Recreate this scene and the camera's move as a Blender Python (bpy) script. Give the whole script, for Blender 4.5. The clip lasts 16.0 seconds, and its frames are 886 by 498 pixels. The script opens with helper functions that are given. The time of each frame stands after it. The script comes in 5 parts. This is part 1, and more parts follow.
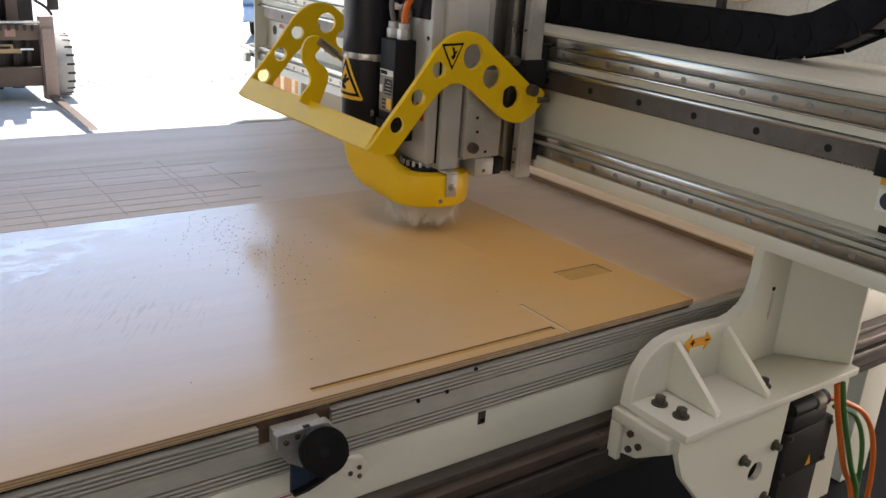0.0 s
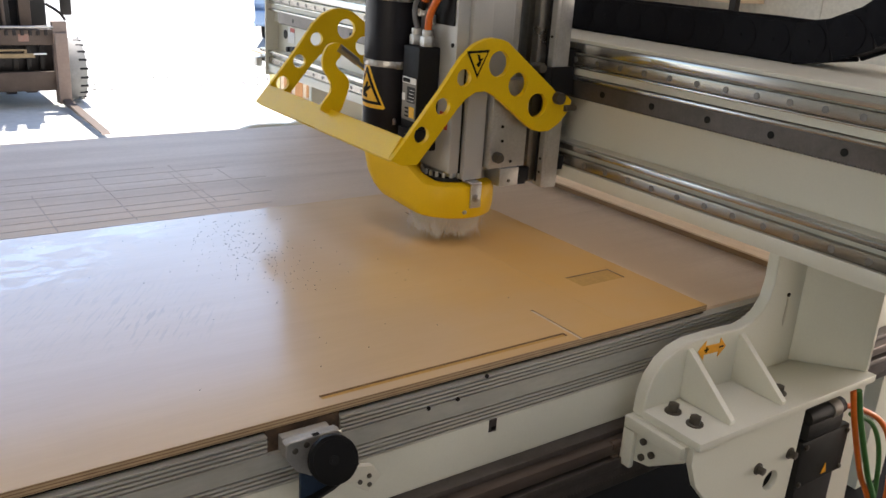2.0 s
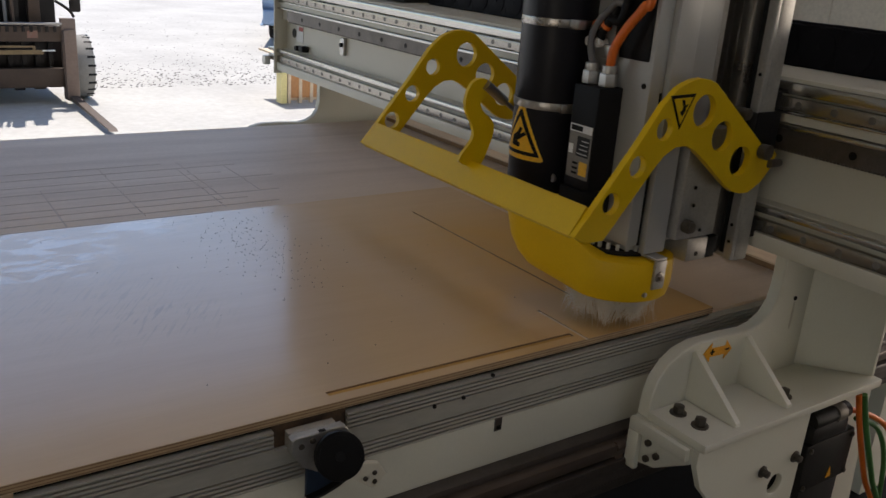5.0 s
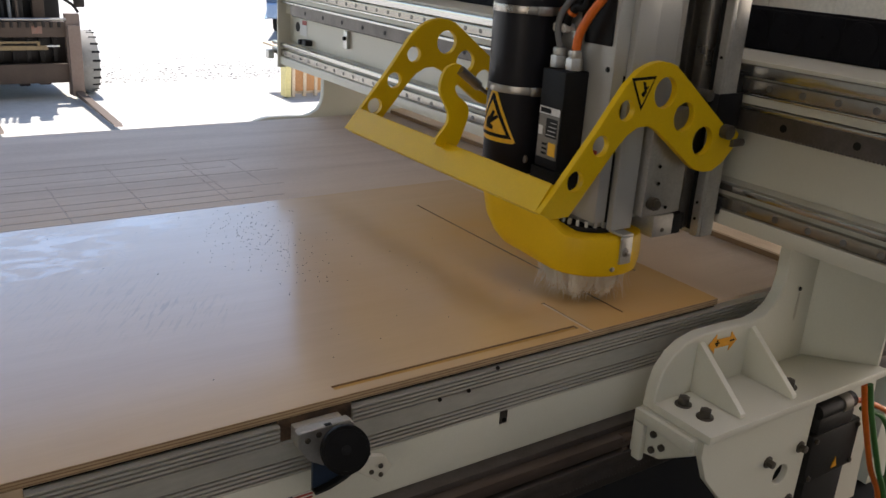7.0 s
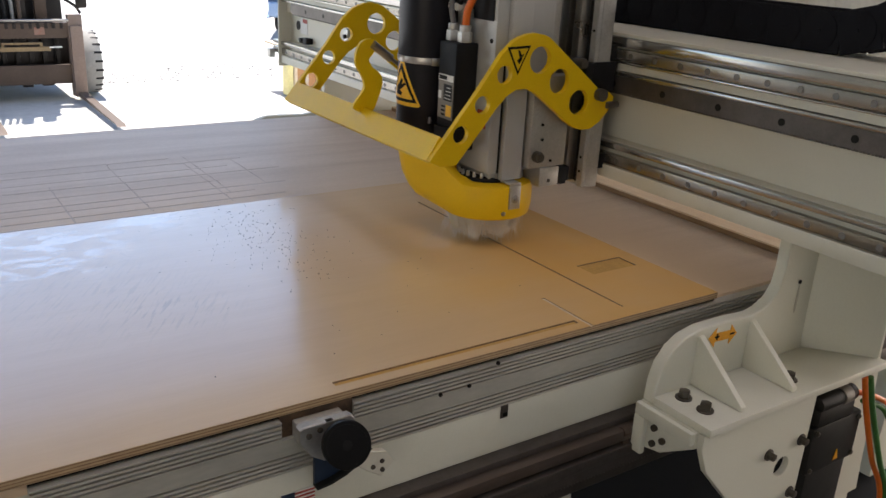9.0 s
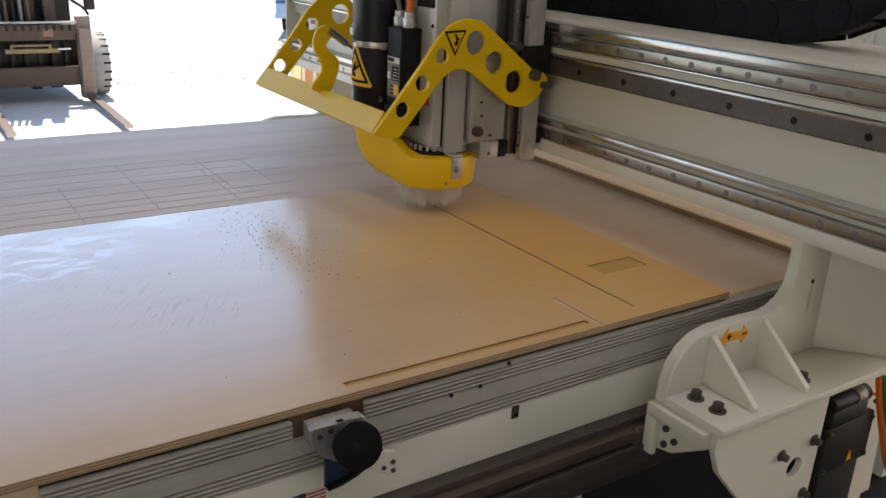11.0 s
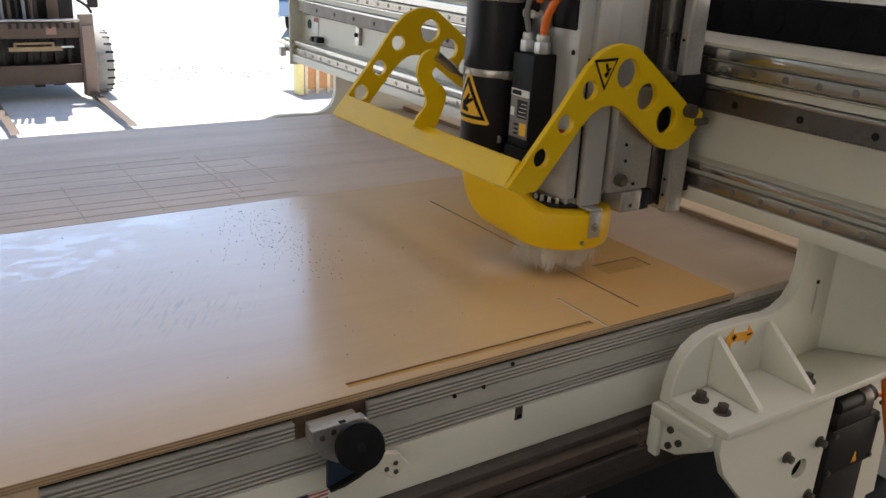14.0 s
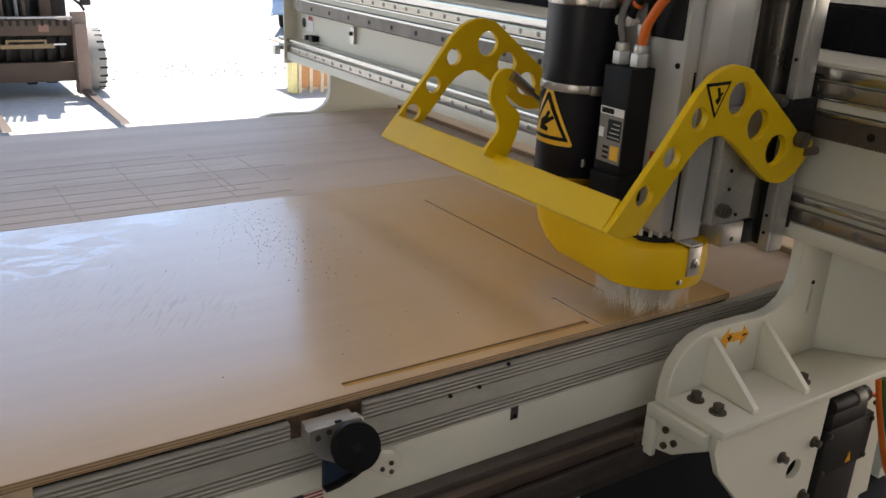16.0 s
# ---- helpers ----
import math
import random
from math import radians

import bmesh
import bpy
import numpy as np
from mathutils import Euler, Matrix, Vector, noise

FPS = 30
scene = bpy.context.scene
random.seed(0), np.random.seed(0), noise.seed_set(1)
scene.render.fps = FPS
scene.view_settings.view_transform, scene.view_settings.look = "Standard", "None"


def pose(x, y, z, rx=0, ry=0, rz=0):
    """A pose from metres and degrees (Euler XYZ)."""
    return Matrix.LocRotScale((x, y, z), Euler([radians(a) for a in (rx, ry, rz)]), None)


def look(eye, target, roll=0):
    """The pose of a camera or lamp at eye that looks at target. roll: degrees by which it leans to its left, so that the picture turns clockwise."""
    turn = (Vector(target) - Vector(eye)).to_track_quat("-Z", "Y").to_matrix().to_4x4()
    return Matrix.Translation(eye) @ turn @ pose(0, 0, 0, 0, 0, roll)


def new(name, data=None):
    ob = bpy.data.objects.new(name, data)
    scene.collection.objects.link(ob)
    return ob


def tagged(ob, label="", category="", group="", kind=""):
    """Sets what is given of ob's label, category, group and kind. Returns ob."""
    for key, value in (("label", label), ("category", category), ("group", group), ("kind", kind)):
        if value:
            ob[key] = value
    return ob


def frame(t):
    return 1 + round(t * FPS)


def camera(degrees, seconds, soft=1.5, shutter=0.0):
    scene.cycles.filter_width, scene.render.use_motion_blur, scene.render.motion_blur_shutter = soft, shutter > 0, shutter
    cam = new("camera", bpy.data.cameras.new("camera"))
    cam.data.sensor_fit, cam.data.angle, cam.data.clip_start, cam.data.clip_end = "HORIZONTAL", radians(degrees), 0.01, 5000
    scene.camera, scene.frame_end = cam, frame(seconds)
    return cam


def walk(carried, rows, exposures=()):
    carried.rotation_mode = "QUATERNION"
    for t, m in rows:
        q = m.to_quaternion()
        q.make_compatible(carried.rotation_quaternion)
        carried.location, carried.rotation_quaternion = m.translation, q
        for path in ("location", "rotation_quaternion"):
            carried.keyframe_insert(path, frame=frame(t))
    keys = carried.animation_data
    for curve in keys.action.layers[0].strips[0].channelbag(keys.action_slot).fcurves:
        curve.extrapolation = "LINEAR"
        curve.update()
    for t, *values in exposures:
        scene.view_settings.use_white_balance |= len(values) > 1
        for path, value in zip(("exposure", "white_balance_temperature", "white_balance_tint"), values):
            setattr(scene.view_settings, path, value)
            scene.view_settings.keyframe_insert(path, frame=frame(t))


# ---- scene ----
cam = camera(54.48, 16.0, shutter=0.4)
walk(cam, [
    (0.0, look((-1.2581, -0.9207, 1.4897), (-0.3660, 0.2958, 0.9565), 3.90)),
    (0.5, look((-1.2549, -0.9196, 1.4948), (-0.3701, 0.3022, 0.9618), 3.68)),
    (1.0, look((-1.2542, -0.9142, 1.4914), (-0.3741, 0.3123, 0.9611), 3.68)),
    (1.5, look((-1.2546, -0.9126, 1.4897), (-0.3778, 0.3166, 0.9605), 3.75)),
    (2.0, look((-1.2501, -0.9108, 1.4898), (-0.3743, 0.3193, 0.9608), 3.63)),
    (2.5, look((-1.2548, -0.9124, 1.4884), (-0.3799, 0.3191, 0.9611), 3.75)),
    (3.0, look((-1.2581, -0.9102, 1.4862), (-0.3841, 0.3225, 0.9604), 4.01)),
    (3.5, look((-1.2608, -0.9119, 1.4866), (-0.3938, 0.3264, 0.9622), 4.08)),
    (4.0, look((-1.2569, -0.9126, 1.4870), (-0.3865, 0.3232, 0.9625), 4.30)),
    (6.5, look((-1.2564, -0.9109, 1.4872), (-0.3945, 0.3258, 0.9508), 3.79)),
    (7.0, look((-1.2557, -0.9148, 1.4908), (-0.3974, 0.3218, 0.9486), 3.65)),
    (7.5, look((-1.2555, -0.9187, 1.4908), (-0.3987, 0.3181, 0.9463), 3.53)),
    (8.0, look((-1.2523, -0.9196, 1.4908), (-0.3973, 0.3171, 0.9434), 3.34)),
    (8.5, look((-1.2549, -0.9248, 1.4927), (-0.4017, 0.3130, 0.9449), 3.18)),
    (9.0, look((-1.2535, -0.9246, 1.4917), (-0.4026, 0.3149, 0.9443), 3.05)),
    (11.5, look((-1.2550, -0.9165, 1.4875), (-0.4187, 0.3326, 0.9393), 2.70)),
    (12.0, look((-1.2521, -0.9159, 1.4863), (-0.4190, 0.3346, 0.9365), 2.64)),
    (12.5, look((-1.2511, -0.9177, 1.4878), (-0.4184, 0.3326, 0.9370), 2.59)),
    (13.0, look((-1.2517, -0.9173, 1.4877), (-0.4178, 0.3329, 0.9384), 2.64)),
    (13.5, look((-1.2489, -0.9138, 1.4874), (-0.4151, 0.3360, 0.9372), 2.65)),
    (14.0, look((-1.2510, -0.9101, 1.4878), (-0.4158, 0.3388, 0.9377), 2.80)),
    (14.5, look((-1.2535, -0.9089, 1.4873), (-0.4143, 0.3377, 0.9380), 2.93)),
    (15.0, look((-1.2526, -0.9092, 1.4880), (-0.4110, 0.3355, 0.9380), 3.01)),
    (15.5, look((-1.2536, -0.9079, 1.4884), (-0.4093, 0.3350, 0.9385), 3.13)),
    (16.0, look((-1.2534, -0.9051, 1.4868), (-0.4074, 0.3362, 0.9362), 3.12)),
], exposures=[(0.0, 1.25, 6700, 13), (2.0, 1.32, 6700, 13), (2.9, 1.2, 6700, 13), (3.5, 0.82, 6700, 13), (4.0, 0.23, 6700, 13), (5.0, 0.13, 6700, 13), (6.4, 0.17, 6700, 13), (7.0, 0.7, 6700, 13), (8.0, 1.0, 6700, 13), (9.0, 1.04, 6700, 13), (12.5, 1.07, 6700, 13), (16.0, 1.01, 6700, 13)])

# ---- world, sun, lights ----
SUN_AZ, SUN_EL = 80.0, 66.0      # degrees: where the sun stands, from +x towards +y, and its height
world = bpy.data.worlds.new("world")
scene.world = world
world.use_nodes = True
wn = world.node_tree.nodes
sky = wn.new("ShaderNodeTexSky")
sky.sky_type, sky.sun_disc = "NISHITA", False
sky.dust_density, sky.ozone_density = 0.3, 2.5
sky.sun_elevation, sky.sun_rotation = radians(SUN_EL), radians(90 - SUN_AZ)
wn["Background"].inputs["Strength"].default_value = 0.15
world.node_tree.links.new(sky.outputs[0], wn["Background"].inputs["Color"])
sun = new("sun", bpy.data.lights.new("sun", "SUN"))
sun.data.energy, sun.data.angle, sun.data.color = 5.0, radians(0.5), (1.0, 0.96, 0.9)
sd = Vector((math.cos(radians(SUN_AZ)) * math.cos(radians(SUN_EL)), math.sin(radians(SUN_AZ)) * math.cos(radians(SUN_EL)), math.sin(radians(SUN_EL))))
sun.matrix_world = look(sd * 30, (0, 0, 0))
# sky light through the wide door opening
door_light = new("door_light", bpy.data.lights.new("door_light", "AREA"))
door_light.data.shape, door_light.data.size, door_light.data.size_y = "RECTANGLE", 6.0, 2.2
door_light.data.energy, door_light.data.color = 6.0, (0.86, 0.93, 1.0)
door_light.matrix_world = look((-2.1, 3.25, 1.25), (-2.1, 0.0, 1.0))

# warm fill lamps, added behind the camera; their west and south openings are invented
west_fill = new("west_fill", bpy.data.lights.new("west_fill", "AREA"))
west_fill.data.shape, west_fill.data.size, west_fill.data.size_y = "RECTANGLE", 2.4, 2.8
west_fill.data.energy, west_fill.data.color = 14.0, (1.0, 0.74, 0.45)
west_fill.matrix_world = look((-5.9, -2.85, 1.5), (0.0, -1.0, 1.0))
south_fill = new("south_fill", bpy.data.lights.new("south_fill", "AREA"))
south_fill.data.shape, south_fill.data.size, south_fill.data.size_y = "RECTANGLE", 6.0, 0.7
south_fill.data.energy, south_fill.data.color = 2.0, (1.0, 0.74, 0.45)
south_fill.matrix_world = look((-1.5, -4.9, 2.95), (-1.0, 0.0, 1.0))

# added fill lamp for the bed behind the gantry; its east opening is unseen
east_fill = new("east_fill", bpy.data.lights.new("east_fill", "AREA"))
east_fill.data.shape, east_fill.data.size, east_fill.data.size_y = "RECTANGLE", 3.0, 2.3
east_fill.data.energy, east_fill.data.color = 30.0, (1.0, 0.79, 0.6)
east_fill.matrix_world = look((2.93, -0.9, 1.25), (0.0, 0.2, 1.0))
# added overhead fill lamp that brightens flat tops; no such skylight is known
roof_fill = new("roof_fill", bpy.data.lights.new("roof_fill", "AREA"))
roof_fill.data.shape, roof_fill.data.size, roof_fill.data.size_y = "RECTANGLE", 2.0, 4.0
roof_fill.data.energy, roof_fill.data.color = 15.5, (1.0, 0.77, 0.5)
roof_fill.matrix_world = pose(0.0, -0.9, 4.55)


# ---- materials ----
def nodes(name):
    m = bpy.data.materials.new(name)
    m.use_nodes = True
    nt = m.node_tree
    return m, nt, nt.nodes["Principled BSDF"]


def noise_tex(nt, scale, detail=4, rough=0.6, stretch=None, coords="Object"):
    tc = nt.nodes.new("ShaderNodeTexCoord")
    t = nt.nodes.new("ShaderNodeTexNoise")
    t.inputs["Scale"].default_value, t.inputs["Detail"].default_value, t.inputs["Roughness"].default_value = scale, detail, rough
    if stretch:
        mp = nt.nodes.new("ShaderNodeMapping")
        mp.inputs["Scale"].default_value = stretch
        nt.links.new(tc.outputs[coords], mp.inputs[0])
        nt.links.new(mp.outputs[0], t.inputs["Vector"])
    else:
        nt.links.new(tc.outputs[coords], t.inputs["Vector"])
    return t


def ramp(nt, src, stops):
    r = nt.nodes.new("ShaderNodeValToRGB")
    el = r.color_ramp.elements
    while len(el) < len(stops):
        el.new(0.5)
    for e, (p, c) in zip(el, stops):
        e.position, e.color = p, (*c, 1) if len(c) == 3 else c
    nt.links.new(src, r.inputs[0])
    return r


def mix(nt, fac, a, b, blend="MIX"):
    m = nt.nodes.new("ShaderNodeMix")
    m.data_type, m.blend_type = "RGBA", blend
    if hasattr(fac, "links"):
        nt.links.new(fac, m.inputs[0])
    else:
        m.inputs[0].default_value = fac
    for v, i in ((a, 6), (b, 7)):
        if hasattr(v, "links"):
            nt.links.new(v, m.inputs[i])
        else:
            m.inputs[i].default_value = (*v, 1)
    return m.outputs[2]


def bump(nt, bsdf, src, strength, distance=0.002):
    b = nt.nodes.new("ShaderNodeBump")
    b.inputs["Strength"].default_value, b.inputs["Distance"].default_value = strength, distance
    nt.links.new(src, b.inputs["Height"])
    nt.links.new(b.outputs[0], bsdf.inputs["Normal"])


def surface(name, base, rough=0.5, metal=0.0, dirt=0.25, scale=12.0, grain=160.0, relief=0.08, dirt_col=None, stretch=None, rough_var=0.15, spec=0.5, speck=0.6):
    """A surface with a base colour, soft stains at one scale and fine grain at another."""
    m, nt, b = nodes(name)
    big = noise_tex(nt, scale, 5, 0.65, stretch)
    fine = noise_tex(nt, grain, 3, 0.6, stretch)
    dark = dirt_col or tuple(c * 0.55 for c in base)
    r1 = ramp(nt, big.outputs["Fac"], [(0.38, dark), (0.66, base)])
    c1 = mix(nt, dirt, base, r1.outputs[0])
    r2 = ramp(nt, fine.outputs["Fac"], [(0.3, (0.8, 0.8, 0.8)), (0.7, (1.06, 1.06, 1.06))])
    c2 = mix(nt, speck, c1, r2.outputs[0], "MULTIPLY")
    nt.links.new(c2, b.inputs["Base Color"])
    mr = nt.nodes.new("ShaderNodeMapRange")
    mr.inputs[3].default_value, mr.inputs[4].default_value = max(0.03, rough - rough_var), min(1, rough + rough_var)
    nt.links.new(big.outputs["Fac"], mr.inputs[0])
    nt.links.new(mr.outputs[0], b.inputs["Roughness"])
    b.inputs["Metallic"].default_value = metal
    b.inputs["Specular IOR Level"].default_value = spec
    if relief:
        bump(nt, b, fine.outputs["Fac"], relief, 0.001)
    return m


WHITE = surface("white_enamel", (0.66, 0.655, 0.555), 0.42, dirt=0.14, scale=3, grain=260, relief=0.03, speck=0.15, dirt_col=(0.5, 0.47, 0.38))
CREAM = surface("cream_enamel", (0.62, 0.6, 0.5), 0.4, dirt=0.12, scale=2.5, grain=260, relief=0.02, speck=0.12, dirt_col=(0.46, 0.43, 0.34))
BODY = surface("spindle_grey", (0.45, 0.45, 0.43), 0.38, 0.25, dirt=0.15, scale=4, grain=260, relief=0.02, speck=0.15)
ALU = surface("brushed_aluminium", (0.56, 0.55, 0.52), 0.4, 0.75, dirt=0.35, scale=9, grain=220, relief=0.05)
ALU_LONG = surface("extruded_aluminium", (0.5, 0.49, 0.43), 0.52, 0.2, dirt=0.35, scale=6, grain=120, relief=0.05, stretch=(0.25, 1, 1))
STEEL = surface("rail_steel", (0.42, 0.4, 0.37), 0.3, 0.9, dirt=0.35, scale=9, grain=200, relief=0.04, dirt_col=(0.2, 0.17, 0.14))
RAIL = surface("ground_rail_steel", (0.3, 0.285, 0.26), 0.25, 0.85, dirt=0.3, scale=7, grain=120, relief=0.02, dirt_col=(0.3, 0.25, 0.16), stretch=(1, 0.12, 1), rough_var=0.06, speck=0.3)
LIP = surface("polished_rail_lip", (0.46, 0.45, 0.425), 0.18, 0.95, dirt=0.25, scale=6, grain=120, relief=0.02, stretch=(1, 0.1, 1), rough_var=0.06, speck=0.3)
RACK_STEEL = surface("rack_steel", (0.085, 0.075, 0.064), 0.4, 0.6, dirt=0.6, scale=18, grain=200, relief=0.06, dirt_col=(0.13, 0.11, 0.1))
DARK = surface("black_plastic", (0.012, 0.012, 0.013), 0.5, dirt=0.3, scale=20, grain=200, dirt_col=(0.018, 0.018, 0.018), spec=0.14)
CHAIN = surface("chain_plastic", (0.006, 0.0065, 0.009), 0.55, dirt=0.4, scale=25, grain=150, dirt_col=(0.014, 0.014, 0.017), spec=0.08)
MOTOR = surface("motor_grey", (0.014, 0.014, 0.013), 0.5, dirt=0.4, scale=18, grain=150, dirt_col=(0.011, 0.011, 0.01), spec=0.25)
RUBBER = surface("black_rubber", (0.004, 0.004, 0.004), 0.5, dirt=0.25, scale=30, grain=300, dirt_col=(0.012, 0.011, 0.01), spec=0.14)
HOSE = surface("hose_rubber", (0.006, 0.006, 0.009), 0.4, dirt=0.3, scale=14, grain=180, dirt_col=(0.014, 0.014, 0.019), spec=0.25)
YELLOW = surface("yellow_powder_coat", (0.72, 0.47, 0.003), 0.42, dirt=0.18, scale=9, grain=260, relief=0.02, speck=0.2, dirt_col=(0.5, 0.3, 0.005), spec=0.3)
YELLOW_HOOD = surface("yellow_hood", (0.80, 0.49, 0.003), 0.46, dirt=0.2, scale=9, grain=240, relief=0.02, speck=0.2, dirt_col=(0.62, 0.38, 0.02), spec=0.3)
SIGN_Y = surface("sign_yellow", (0.85, 0.47, 0.01), 0.4, dirt=0.1, relief=0)
SIGN_O = surface("sign_orange", (0.8, 0.36, 0.01), 0.4, dirt=0.1, relief=0)
INK = surface("black_ink", (0.01, 0.0095, 0.008), 0.5, dirt=0.1, relief=0, spec=0.12)
PLUG = surface("rail_plug", (0.2, 0.19, 0.175), 0.45, 0.6, dirt=0.3, relief=0)
BOLT = surface("dark_bolt", (0.1, 0.088, 0.07), 0.42, 0.45, dirt=0.5, scale=60, relief=0.1)
RED = surface("red_label", (0.42, 0.05, 0.03), 0.5, dirt=0.2, relief=0)
LABEL = surface("silver_label", (0.2, 0.18, 0.15), 0.4, 0.2, dirt=0.2, relief=0)
PAPER = surface("white_label", (0.75, 0.74, 0.7), 0.5, dirt=0.15, relief=0)
ORANGE = surface("orange_cable", (0.8, 0.17, 0.02), 0.45, dirt=0.25, relief=0)
GREEN = surface("green_cable", (0.06, 0.2, 0.05), 0.5, dirt=0.25, relief=0)
GREY_CABLE = surface("grey_cable", (0.16, 0.16, 0.16), 0.5, dirt=0.25, relief=0)
BLUE_DARK = surface("dark_blue_plastic", (0.014, 0.028, 0.055), 0.4, dirt=0.3, relief=0.03)
BRISTLE = surface("nylon_bristle", (0.8, 0.74, 0.63), 0.6, dirt=0.25, scale=40, grain=300, relief=0, dirt_col=(0.6, 0.46, 0.3))
RAW_WOOD = surface("pale_wood_plank", (0.78, 0.63, 0.45), 0.6, dirt=0.35, scale=6, grain=60, stretch=(6, 0.4, 6), relief=0.1, dirt_col=(0.5, 0.33, 0.18))
GROOVE = surface("routed_groove", (0.63, 0.375, 0.11), 0.8, dirt=0.3, scale=30, grain=200, relief=0.1)
SPOIL_LINE = surface("scored_line", (0.535, 0.445, 0.375), 0.8, dirt=1.0, scale=9, grain=120, relief=0.05, dirt_col=(0.58, 0.49, 0.42))
BOARD_CORE = surface("brown_board_edge", (0.3, 0.18, 0.09), 0.75, dirt=0.35, scale=14, grain=90, relief=0.1, stretch=(1, 0.3, 1))
BROWN_SLOT = surface("brown_slot", (0.13, 0.08, 0.045), 0.8, dirt=0.8, scale=30, grain=120, relief=0.1, dirt_col=(0.03, 0.02, 0.014))
YELLOW_WOOD = surface("yellow_timber", (0.85, 0.74, 0.34), 0.7, dirt=0.25, scale=5, grain=60, relief=0.1, dirt_col=(0.6, 0.48, 0.2))
CRATE = surface("crate_wood", (0.62, 0.3, 0.12), 0.7, dirt=0.4, scale=4, grain=50, relief=0.15, dirt_col=(0.35, 0.16, 0.06))
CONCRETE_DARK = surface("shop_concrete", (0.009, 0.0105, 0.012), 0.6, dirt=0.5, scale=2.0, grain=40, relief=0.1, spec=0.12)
WALL = surface("cream_wall_paint", (0.74, 0.71, 0.62), 0.7, dirt=0.25, scale=1.5, grain=60, relief=0.12)
ROOF = surface("ceiling_paint", (0.5, 0.5, 0.48), 0.8, dirt=0.2, scale=1.0, grain=30)
FORK_RUST = surface("rusty_steel", (0.085, 0.058, 0.042), 0.62, 0.2, dirt=0.6, scale=5, grain=60, relief=0.15, dirt_col=(0.05, 0.03, 0.02))
FORK_POST = surface("brown_grey_steel", (0.21, 0.155, 0.125), 0.6, 0.1, dirt=0.5, scale=4, grain=60, relief=0.1, dirt_col=(0.2, 0.13, 0.1))
FORK_TAN = surface("faded_tan_paint", (0.26, 0.18, 0.085), 0.6, dirt=0.5, scale=9, grain=60, relief=0.1, dirt_col=(0.12, 0.075, 0.04))
RUNNER = surface("oiled_runner_steel", (0.15, 0.12, 0.1), 0.38, 0.55, dirt=0.6, scale=10, grain=120, relief=0.05, dirt_col=(0.075, 0.05, 0.036), stretch=(0.2, 1, 1))
WELD_STAIN = surface("weld_stain", (0.42, 0.4, 0.32), 0.6, dirt=0.8, scale=40, relief=0, dirt_col=(0.6, 0.59, 0.5))
RUST_RED = surface("faded_red", (0.24, 0.11, 0.08), 0.7, dirt=0.7, scale=30, relief=0, dirt_col=(0.2, 0.15, 0.115))
FORK_DARK = surface("forklift_dark_steel", (0.016, 0.012, 0.01), 0.5, 0.4, dirt=0.6, scale=7, grain=60, relief=0.1)
TYRE = surface("grey_tyre", (0.3, 0.29, 0.27), 0.85, dirt=0.4, scale=8, grain=80, relief=0.2)
CAR_BLUE = surface("pale_blue_paint", (0.3, 0.42, 0.6), 0.25, dirt=0.1, scale=3, relief=0)
GLASS_DARK = surface("dark_glazing", (0.03, 0.04, 0.05), 0.1, dirt=0.1, relief=0)


